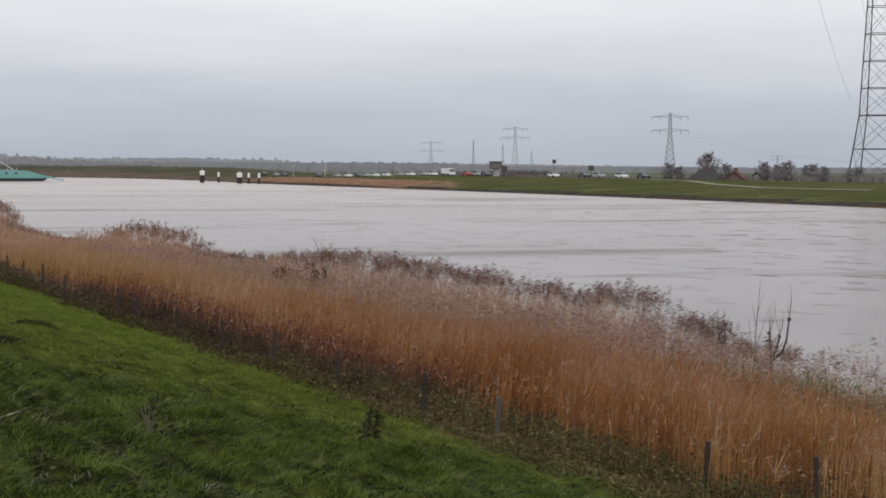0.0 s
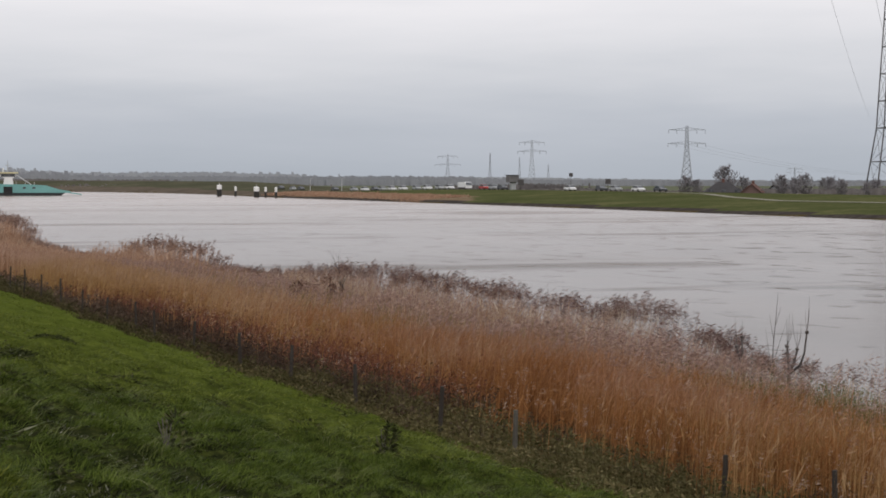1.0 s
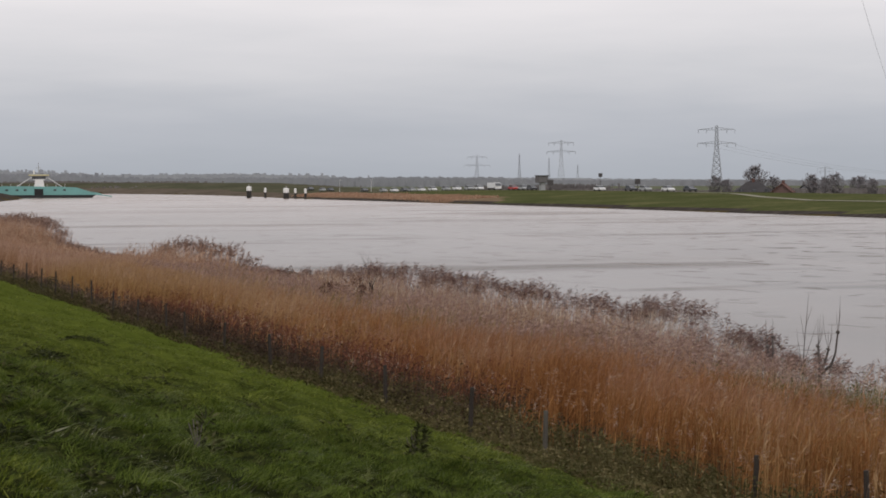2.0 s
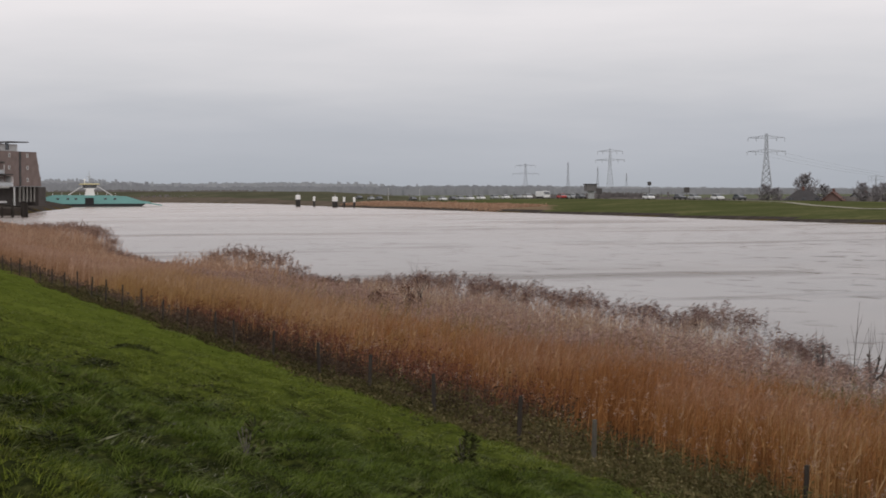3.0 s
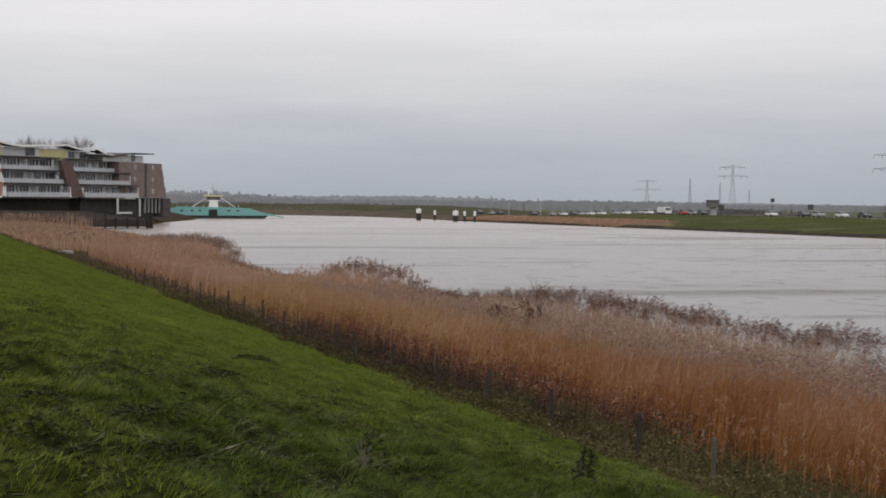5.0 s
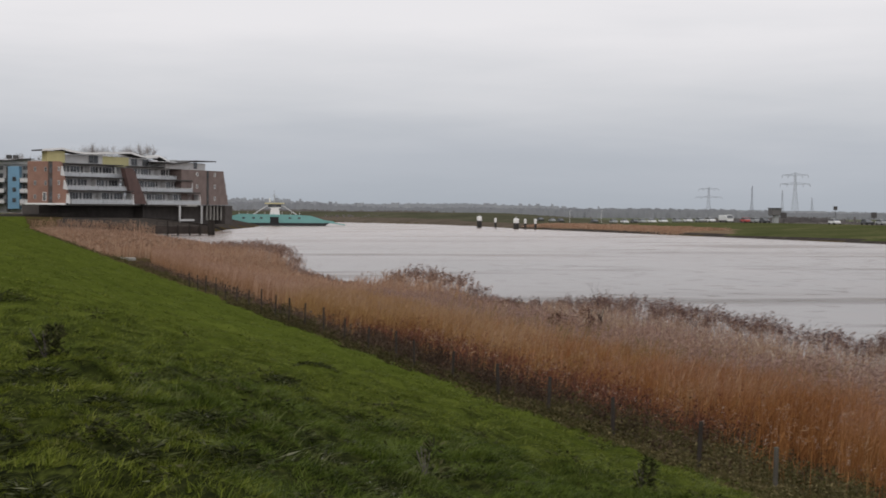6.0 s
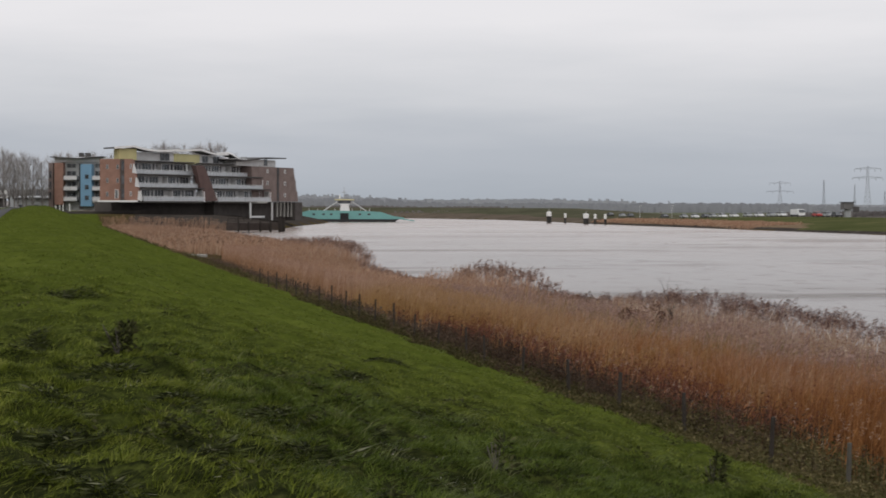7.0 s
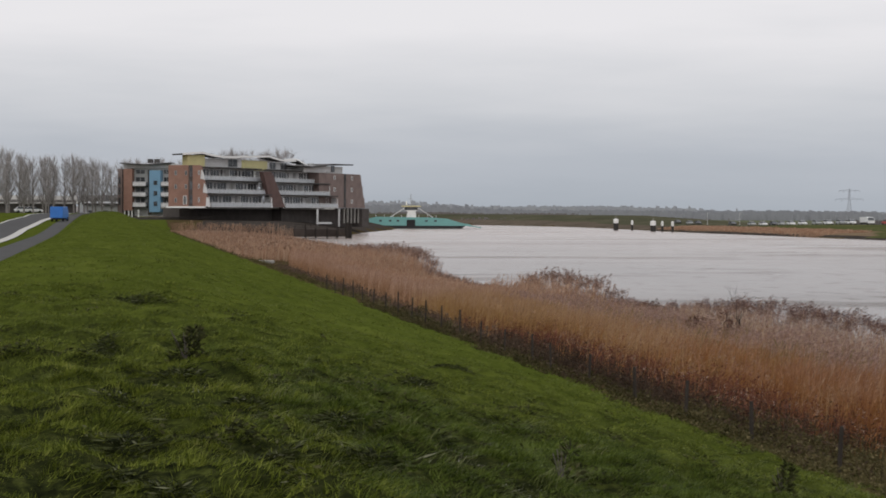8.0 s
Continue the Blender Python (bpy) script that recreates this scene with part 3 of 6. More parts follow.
def reed_bed(name, count, where, tall, wide, mats, seed, plumes=1.0, label="", leaves=1.0, plume_size=1.0, even=0.78, flag=0.85):
    """Reed stalks with hanging leaves, and feathery plumes that stream with the wind."""
    rng = np.random.RandomState(seed)
    px, py = where(rng, count)
    n = len(px)
    z = height(px, py)
    h = tall(px, py) * rng.uniform(even, 1.06, n)
    way = rng.normal(0.25, 0.8, n)
    lean = np.column_stack([np.cos(way), np.sin(way)]) * rng.uniform(0.02, 0.22, n)[:, None]
    roots = np.column_stack([px, py, z - 0.05])
    v, f, tips = blades(roots, h, wide * rng.uniform(0.7, 1.3, n), lean, rng, 0.8)
    pieces = [(v, f)]
    k = int(n * leaves)
    i = rng.randint(0, n, k)
    up = rng.uniform(0.25, 0.85, k)
    c = roots[i] * (1 - up[:, None]) + tips[i] * up[:, None]
    out = rng.normal(0.3, 1.0, k)
    along = np.column_stack([0.55 * np.cos(out), 0.55 * np.sin(out), rng.uniform(-0.2, 1.2, k)]) * rng.uniform(0.18, 0.45, k)[:, None]
    pieces.append(leaf_quads(c, along, wide * rng.uniform(0.5, 1.1, k), rng))
    v, f = joined(pieces)
    bed = tagged(strips(name, v, f, mats[0]), label, "reeds", kind="stuff")
    i = np.nonzero(rng.uniform(0, 1, n) < plumes)[0]
    tufts = []
    gust = rng.normal(0.15, flag, n)
    for k in range(7):
        m = len(i)
        way = gust[i] + rng.normal(0, 0.35, m)
        along = np.column_stack([np.cos(way), np.sin(way) * 0.6, rng.uniform(-0.45, 0.75, m) - 0.05 * k]) * rng.uniform(0.10, 0.24, m)[:, None] * plume_size
        c = tips[i] + rng.normal(0, 0.02, (m, 3)) - np.array([0, 0, 0.035 * k * plume_size])
        tufts.append(leaf_quads(c, along, rng.uniform(0.006, 0.013, m) * max(1.0, wide / 0.012) * plume_size, rng))
    v, f = joined(tufts)
    strips("plumes", v, f, mats[1], bed)
    return bed


def spread(x0, x1, y0, y1, thin=None):
    def where(rng, count):
        px, py = rng.uniform(x0, x1, count), rng.uniform(y0, y1, count)
        if thin is not None:
            keep = rng.uniform(0, 1, count) < thin(px, py)
            px, py = px[keep], py[keep]
        return px, py
    return where


def inner_tall(px, py):
    return 1.55 - 0.22 * np.clip((px - 16) / 4, 0, 1) - np.interp(py, [22, 36], [0.2, 0.0]) * np.clip((px - 15.5) / 2, 0, 1) - np.interp(py, [90, 98, 138, 147], [0.0, 0.35, 0.35, 0.0]) * np.clip((px - 15.5) / 2, 0, 1) + 0.16 * lumps(px, py, 7, 51) + 0.12 * lumps(px, py, 2.2, 52)


def middle_tall(px, py):
    low = np.interp(py, [98, 108, 138, 148], [1, 0.35, 0.35, 1])
    return (1.3 + 0.35 * np.clip(lumps(px, py, 6, 54), -1, 1) + 0.12 * lumps(px, py, 1.8, 56)) * np.where(px > 20, low, 0.5 + 0.5 * low)


def fringe_tall(px, py):
    return np.interp(py + 1.0 * lumps(px, py, 3, 53), FRINGE_Y, FRINGE_H) * np.interp(px, [21.5, 24.2, 25.0, 25.8], [0.72, 0.9, 1.0, 0.94]) - 0.30 + 0.22 * lumps(px, py, 1.5, 59) + 0.16 * lumps(px, py, 0.7, 61)


ends = lambda px, py: (py < np.minimum(152 + (px - 14.5) * 10.4, 192) + 2.0 * lumps(px, py, 4, 76)) * 1.0
front = lambda px, py: ends(px, py) * np.clip((px - 14.8 - np.interp(py, [25, 42, 58, 75], [0.1, 0.3, 0.6, 0.1]) - 0.9 * lumps(px, py, 5, 55) - 0.4 * lumps(px, py, 1.4, 60)) / 1.3, 0.03, 1) * np.clip(0.78 + 0.55 * lumps(px, py, 0.55, 111), 0.15, 1)
sparse = lambda px, py: np.clip(0.45 + 0.5 * lumps(px, py, 3.5, 57) + 0.3 * lumps(px, py, 1.1, 58), 0.04, 1)
clumpy = lambda px, py: np.clip(0.45 + 0.7 * lumps(px, py, 2.6, 63) + 0.8 * lumps(px, py, 0.9, 64), 0.03, 1) * np.interp(py, [36, 39.5], [0.2, 1])
ORANGE = "dense stand of dry orange-brown winter reeds"
MIDDLE = "thin pale reeds on the wet shore behind the dense stand"
PALE = "fringe of pale dry reeds with dark feathery plumes at the water"
tawny = lambda px, py: front(px, py) * np.clip(0.5 + np.maximum((py - 52) / 24, (25 - py) / 12) + 0.45 * lumps(px, py, 8, 107), 0, 1)
rusty = lambda px, py: front(px, py) * np.clip(0.5 - np.maximum((py - 52) / 24, (25 - py) / 12) - 0.45 * lumps(px, py, 8, 107), 0, 1)
wet = lambda px, py: np.maximum(sparse(px, py), 0.3) * np.interp(py, [33, 38], [0.25, 1])
greenish = lambda px, py: np.clip(lumps(px, py, 5, 108) + np.interp(py, [38, 50, 75, 85], [-0.3, 0.35, 0.35, -0.3]), 0, 0.8)
reed_bed("reed_bed", 34000, spread(13.9, 19.6, 17, 45, rusty), inner_tall, 0.010, (reed_stalk, plume_pink), 61, 0.035, ORANGE, 1.5, 0.6)
reed_bed("reed_bed", 30000, spread(13.9, 19.6, 45, 90, rusty), inner_tall, 0.016, (reed_stalk, plume_pink), 62, 0.035, ORANGE, 1.4, 0.6)
reed_bed("reed_bed", 16000, spread(13.9, 19.6, 17, 34, tawny), inner_tall, 0.010, (reed_straw, plume_pink), 112, 0.05, "dense stand of dry straw-coloured winter reeds", 1.4, 0.6)
reed_bed("reed_bed", 36000, spread(13.9, 19.6, 34, 90, tawny), inner_tall, 0.014, (reed_straw, plume_pink), 109, 0.05, "dense stand of dry straw-coloured winter reeds", 1.4, 0.6)
reed_bed("reed_bed", 32000, spread(13.9, 20, 90, 194, front), inner_tall, 0.027, (reed_rose, plume_pink), 63, 0.05, ORANGE, 1.2, 0.6)
reed_bed("reed_bed", 13000, spread(18.6, 23, 22, 48, wet), middle_tall, 0.009, (reed_pale, plume_mauve), 71, 0.7, MIDDLE, 0.8, 0.8)
reed_bed("reed_bed", 17000, spread(18.6, 23, 48, 90, wet), middle_tall, 0.014, (reed_pale, plume_mauve), 72, 0.55, MIDDLE, 0.8, 0.7)
reed_bed("reed_bed", 9000, spread(18.4, 22, 36, 90, greenish), lambda px, py: 0.85 * middle_tall(px, py) + 0.25, 0.014, (reed_olive, plume_pink), 110, 0.03, "olive sedges and reeds on the wet shore", 1.2, 0.6)
reed_bed("reed_bed", 24000, spread(19, 25.4, 90, 194, lambda px, py: np.maximum(sparse(px, py), 0.5)), middle_tall, 0.024, (reed_pale, plume_pink), 73, 0.2, MIDDLE, 0.8, 0.65)
backing = lambda px, py: np.clip(0.75 + 0.5 * lumps(px, py, 2.6, 63) + 0.5 * lumps(px, py, 1.2, 121), 0.05, 1) * np.interp(py, [38, 42, 48, 52], [0.1, 0.45, 0.6, 1])
backing_tall = lambda px, py: np.maximum(0.84 * fringe_tall(px, py) + 0.08, 0.9 * middle_tall(px, py))
golden = lambda px, py: backing(px, py) * np.clip(0.45 + 0.9 * lumps(px, py, 6, 122), 0, 1)
rosy = lambda px, py: backing(px, py) * np.clip(0.55 - 0.9 * lumps(px, py, 6, 122), 0, 1)
BACKING = "close tawny and rose-grey reeds behind the plumed fringe"
reed_bed("reed_bed", 11000, spread(20.8, 24.9, 38, 92, golden), backing_tall, 0.014, (reed_straw, plume_pink), 123, 0.15, BACKING, 1.3, 0.6)
reed_bed("reed_bed", 11000, spread(20.8, 24.9, 38, 92, rosy), backing_tall, 0.014, (reed_rose, plume_mauve), 124, 0.7, BACKING, 1.2, 0.75)
reed_bed("reed_bed", 4350, spread(21.6, 24.3, 26, 48, clumpy), fringe_tall, 0.010, (reed_white, plume_pink), 64, 0.2, PALE, 1.6, 0.7)
reed_bed("reed_bed", 4300, spread(24.2, 25.6, 26, 48, clumpy), fringe_tall, 0.009, (reed_white, reed_plume), 104, 1.0, PALE, 1.0, 0.9, 0.9, 0.4)
reed_bed("reed_bed", 7250, spread(21.6, 24.3, 48, 90, clumpy), fringe_tall, 0.014, (reed_white, plume_pink), 65, 0.2, PALE, 1.6, 0.7)
reed_bed("reed_bed", 6500, spread(24.2, 25.6, 48, 90, clumpy), fringe_tall, 0.013, (reed_pale, reed_plume), 105, 0.95, PALE, 1.0, 0.9, 0.9, 0.4)
reed_bed("reed_bed", 9000, spread(21.6, 24.3, 90, 192, clumpy), fringe_tall, 0.025, (reed_pale, plume_pink), 66, 0.2, PALE, 1.4, 0.7)
reed_bed("reed_bed", 8000, spread(24.2, 25.8, 90, 192, clumpy), fringe_tall, 0.022, (reed_pale, plume_dusk), 106, 0.7, PALE, 1.0, 0.95, 0.85, 0.4)
reed_bed("reed_bed", 50000, spread(12.6, 40, 174, 408, lambda px, py: (px < np.interp(py, [165, 230, 310, 400], [26.0, 29.5, 35.6, 41])) * (py > 187 + 2.0 * lumps(px, py, 4, 77)) * 1.0), lambda px, py: (1.75 - 0.75 * np.clip((py - 300) / 70, 0, 1) * np.clip((34 - px) / 8, 0, 1) + 0.2 * lumps(px, py, 14, 67)) * np.clip((px - 11.6 + 0.5 * lumps(px, py, 9, 66)) / 4.5, 0.25, 1), 0.05, (reed_pale, plume_pink), 68, 0.13, "far stand of pinkish dry reeds before the quay", 0.7, 1.4)
reed_bed("reed_bed", 9000, lambda rng, k: (lambda y: (np.interp(y, [420, 446, 560], [165, 167, 169]) + rng.uniform(0, 14, k), y))(rng.uniform(415, 560, k)), lambda px, py: 0.6 + 0.2 * lumps(px, py, 20, 69), 0.12, (reed_pale, plume_pink), 70, 0.1, "brown reed margin on the opposite bank")

reed_russet = islands("reed_russet", [(0.15, (0.075, 0.030, 0.022)), (0.5, (0.150, 0.060, 0.040)), (0.85, (0.26, 0.115, 0.070))], 0.7, 0.2, 0.5, 0.4)
reed_bed("reed_bed", 6000, spread(14.6, 17.4, 36, 78, lambda px, py: np.clip(0.6 + 0.6 * lumps(px, py, 4, 101), 0.05, 1)), lambda px, py: 0.85 + 0.3 * lumps(px, py, 2.5, 102), 0.012, (reed_russet, plume_pink), 103, 0.01, "low russet reeds at the foot of the dense stand", 1.5, 0.7)
seed_head = islands("seed_head", [(0.1, (0.28, 0.19, 0.14)), (0.5, (0.44, 0.33, 0.26)), (0.9, (0.60, 0.50, 0.42))], 0.8, 0.2, 0.3, 0.5)
reed_bed("reed_bed", 950, spread(14.0, 16.8, 18, 62), lambda px, py: 0.95 + 0.35 * lumps(px, py, 2.0, 98), 0.010, (reed_stalk, seed_head), 99, 1.0, "scattered reeds with pale fluffy seed heads", 1.0, 0.38, 0.7, 1.2)

# rough herbs along the fence
def weeds(name, count, x0, x1, y0, y1, tall, wide, mat, seed, label, bias):
    rng = np.random.RandomState(seed)
    px, py = rng.uniform(x0, x1, count), rng.uniform(y0, y1, count)
    ragged = 0.6 * lumps(px, py, 4.0, seed + 5) + 0.4 * lumps(px, py, 1.3, seed + 6)
    keep = (rng.uniform(-1.0, 1.2, count) < lumps(px, py, 2.2, seed + 1) + bias) & (px > x0 + 0.5 + ragged) & (px < x1 - 0.5 + ragged)
    px, py = px[keep], py[keep]
    n = len(px)
    h = tall * rng.uniform(0.35, 1.2, n) * (1 + 0.3 * lumps(px, py, 3, seed + 2))
    way = rng.uniform(0, 6.283, n)
    lean = np.column_stack([np.cos(way), np.sin(way)]) * rng.uniform(0.1, 0.8, n)[:, None]
    roots = np.column_stack([px, py, surface(px, py) - 0.03])
    v, f, tips = blades(roots, h, wide * rng.uniform(0.6, 1.3, n), lean, rng)
    k = n * 3
    i = rng.randint(0, n, k)
    up = rng.uniform(0.2, 1.0, k)[:, None]
    c = roots[i] * (1 - up) + tips[i] * up
    along = rng.normal(0, 1, (k, 3)) * np.array([1, 1, 0.7])
    along *= rng.uniform(0.04, 0.13, k)[:, None] / np.linalg.norm(along, axis=1, keepdims=True)
    v, f = joined([(v, f), leaf_quads(c, along, wide * rng.uniform(0.8, 2.2, k), rng)])
    return tagged(strips(name, v, f, mat), label, "weeds", kind="stuff")


BRAMBLE = "tangle of dark withered herbs and brambles along the fence"
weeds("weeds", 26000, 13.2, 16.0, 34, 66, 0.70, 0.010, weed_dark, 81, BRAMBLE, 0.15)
weeds("weeds", 15000, 13.9, 16.8, 36, 68, 1.05, 0.011, weed_maroon, 82, "maroon bramble canes before the reeds", -0.1)
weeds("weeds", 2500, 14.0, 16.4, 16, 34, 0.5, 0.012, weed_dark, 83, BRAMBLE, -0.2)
weeds("weeds", 10000, 13.0, 15.4, 62, 158, 0.55, 0.03, weed_mauve, 84, "low mauve-brown withered herbs along the fence", 0.1)
weeds("weeds", 7000, 12.2, 14.4, 72, 176, 0.34, 0.03, weed_green, 86, "low olive weeds at the edge of the turf", 0.2)
weeds("weeds", 3000, 11.9, 13.8, 186, 380, 0.35, 0.07, weed_green, 85, "low olive weeds at the edge of the turf", 0.4)
weeds("weeds", 14000, 11.0, 13.8, 16, 42, 0.26, 0.011, weed_green, 88, "low olive weeds at the edge of the turf", 0.1)
weeds("weeds", 20000, 13.0, 15.8, 16, 42, 0.5, 0.012, weed_green, 87, "rough olive weeds with pale seed heads by the fence", 0.1)
weeds("weeds", 20000, 10.8, 14.4, 34, 84, 0.28, 0.015, weed_dusk, 89, "low olive weeds at the edge of the turf", 0.0)
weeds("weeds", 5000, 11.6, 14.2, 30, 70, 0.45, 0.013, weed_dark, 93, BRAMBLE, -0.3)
sedge_green = islands("sedge_green", [(0.1, (0.045, 0.050, 0.014)), (0.5, (0.105, 0.110, 0.034)), (0.85, (0.19, 0.175, 0.075)), (1.0, (0.34, 0.29, 0.17))], 0.65, 0.25, 0.4, 0.5)
weeds("weeds", 16000, 19.6, 25.4, 23, 40, 0.78, 0.010, sedge_green, 91, "low green sedge on the wet shore", 0.5)


def rosettes(count, each, x0, x1, y0, y1, seed):
    """Low clumps of broad dark leaves among the grass."""
    rng = np.random.RandomState(seed)
    cx_, cy_ = rng.uniform(x0, x1, count), rng.uniform(y0, y1, count)
    size = np.repeat(rng.uniform(0.10, 0.30, count), each)
    n = count * each
    a, s = rng.uniform(0, 6.283, n), np.sqrt(rng.uniform(0, 1, n))
    px, py = np.repeat(cx_, each) + np.cos(a) * s * size * 1.9, np.repeat(cy_, each) + np.sin(a) * s * size * 0.8
    c = np.column_stack([px, py, surface(px, py) + rng.uniform(0.01, 0.11, n) * (1.2 - s)])
    d = np.column_stack([np.cos(a), np.sin(a), rng.uniform(-0.2, 0.7, n)]) * rng.uniform(0.03, 0.075, n)[:, None]
    v, f = leaf_quads(c, d, rng.uniform(0.006, 0.015, n), rng)
    return tagged(strips("herbs", v, f, dock_leaf), "scattered low clumps of dark broad-leaved herbs in the turf", "herbs", kind="stuff")


rosettes(38, 90, -1.5, 10.5, 9.5, 20, 95)
rosettes(16, 110, -1.0, 9.5, 9.5, 14.5, 97)
rosettes(40, 70, -2.0, 11, 18, 34, 96)

# ---------------------------------------------------------------- fence
old_wood = plain("old_wood", (0.045, 0.038, 0.033), 0.85, 0, 0.35, 2.0, 25)
pale_wood = plain("pale_wood", (0.095, 0.088, 0.075), 0.85, 0, 0.3, 2.0, 25)
wire_metal = plain("wire_metal", (0.05, 0.04, 0.034), 0.85)
FENCE = [18.5, 21.7, 23.7, 28.6, 30.8, 35.0, 39.0, 43.0, 47.3, 51.2, 53.6, 57.4, 61.2, 64.6, 68.5, 72.2, 75.9, 79.7, 83.5, 87.4, 91.3, 95.2, 99, 103, 107]
fence = empty("fence", Matrix(), "low stock fence of weathered posts and wire", "fence")
tops = []
for k, y in enumerate(FENCE):
    rng = random.Random(900 + k)
    x = float(np.interp(y, [18, 23.7, 28.6, 31, 60, 110], [16.2, 14.3, 13.2, 12.6, 12.3, 12.4])) + rng.uniform(-0.05, 0.05)
    z = float(surface(x, y))
    lean = Vector((x + rng.uniform(-0.06, 0.06), y + rng.uniform(-0.06, 0.06), z + rng.uniform(0.82, 1.02)))
    bm = rod(bmesh.new(), (x, y, z - 0.2), lean, 0.047 if y < 45 else 0.036, 0.04 if y < 45 else 0.03, 7)
    part("post", bm, pale_wood if k == 3 else old_wood, fence)
    tops.append((Vector((x, y, z)), lean))
for level in (0.35, 0.62, 0.88):
    pts = [a.lerp(b, level) + Vector((-0.07, 0, 0)) for a, b in tops]
    for a, b in zip(pts, pts[1:]):
        part("wire", bars([(a, b)], 0.0016, 3), wire_metal, fence)

# ---------------------------------------------------------------- the apartment building on the quay
brick_orange = plain("brick_orange", (0.285, 0.168, 0.132), 0.85, 0, 0.22, 0.5, 5)
brick_brown = plain("brick_brown", (0.205, 0.16, 0.148), 0.85, 0, 0.22, 0.5, 5)
brick_red = plain("brick_red", (0.135, 0.09, 0.083), 0.85, 0, 0.22, 0.5, 5)
white_panel = plain("white_panel", (0.62, 0.62, 0.625), 0.6, 0, 0.12, 0.4, 4)
bright_white = plain("bright_white", (0.78, 0.78, 0.77), 0.55, 0, 0.06, 0.4, 4)
grey_panel = plain("grey_panel", (0.33, 0.34, 0.345), 0.6, 0, 0.15, 0.4, 4)
yellow_panel = plain("yellow_panel", (0.52, 0.48, 0.24), 0.6, 0, 0.1, 0.4, 4)
blue_panel = plain("blue_panel", (0.16, 0.31, 0.45), 0.5, 0, 0.1, 0.4, 4)
roof_felt = plain("roof_felt", (0.07, 0.067, 0.066), 0.85, 0, 0.25, 0.6, 5)
dark_timber = plain("dark_timber", (0.035, 0.03, 0.027), 0.85, 0, 0.3, 0.8, 6)
jetty_timber = plain("jetty_timber", (0.058, 0.047, 0.042), 0.85, 0, 0.3, 0.8, 6)
rail_glass = plain("rail_glass", (0.50, 0.52, 0.545), 0.25, 0, 0.1, 0.4, 4)
facade_grey = plain("facade_grey", (0.58, 0.585, 0.59), 0.6, 0, 0.2, 0.5, 4)
concrete = plain("concrete", (0.34, 0.33, 0.31), 0.8, 0, 0.18, 0.6, 6)
# dark wall tone that carries the shade of recess and undercroft
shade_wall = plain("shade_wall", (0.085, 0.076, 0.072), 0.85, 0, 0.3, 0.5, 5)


def glass_nodes(n, s, g):
    tone = n.noise(g.outputs["Position"], 0.8, 2.0)
    n.link(n.ramp(tone, [(0.35, (0.04, 0.044, 0.05)), (0.65, (0.12, 0.127, 0.137))]), s.inputs["Base Color"])
    s.inputs["Roughness"].default_value = 0.08


pane_glass = material("pane_glass", glass_nodes)


def along(p0, p1, z=0.0):
    """A frame at p0: x along the facade to p1, y into the house, z up."""
    a = math.atan2(p1[1] - p0[1], p1[0] - p0[0])
    return Matrix.Translation((p0[0], p0[1], z)) @ Matrix.Rotation(a, 4, "Z"), math.hypot(p1[0] - p0[0], p1[1] - p0[1])


def under(ob, parent, m):
    ob.parent, ob.matrix_basis = parent, m
    return ob


SHARED = {}


def ring(w, h, t, y0, y1):
    """A rectangular frame in one piece."""
    bm = bmesh.new()
    corners = [(0, 0), (w, 0), (w, h), (0, h)], [(t, t), (w - t, t), (w - t, h - t), (t, h - t)]
    v = [[[bm.verts.new((x, y, z)) for x, z in c] for c in corners] for y in (y0, y1)]
    for k in range(4):
        n = (k + 1) % 4
        bm.faces.new((v[0][0][k], v[0][0][n], v[0][1][n], v[0][1][k]))
        bm.faces.new((v[1][0][k], v[1][1][k], v[1][1][n], v[1][0][n]))
        bm.faces.new((v[0][0][k], v[1][0][k], v[1][0][n], v[0][0][n]))
        bm.faces.new((v[0][1][k], v[0][1][n], v[1][1][n], v[1][1][k]))
    return bm


def keep_mesh(ob):
    me = ob.data
    bpy.data.objects.remove(ob)
    return me


def window(house, m, width, tall, panes=2, frame_mat=None):
    """A window in its place: a frame that stands proud, mullions, and panes behind."""
    frame_mat = frame_mat or bright_white
    key = ("window", round(width, 2), round(tall, 2), panes, frame_mat.name)
    t = 0.09
    if key not in SHARED:
        SHARED[key] = (keep_mesh(part("window", ring(width, tall, t, -0.07, 0.04), frame_mat)),
                       keep_mesh(part("pane", block(t, (width - t) / panes, 0.0, 0.03, t, tall - t), pane_glass)),
                       keep_mesh(part("mullion", block(0, t, -0.06, 0.035, t + 0.002, tall - t - 0.002), frame_mat)))
    f, gl, mu = SHARED[key]
    ob = share("window", f, house, m)
    for k in range(panes):
        share("pane", gl, ob, Matrix.Translation(((width - t) * k / panes, 0, 0)))
        if k:
            share("mullion", mu, ob, Matrix.Translation(((width - t) * k / panes, 0, 0)))
    return ob


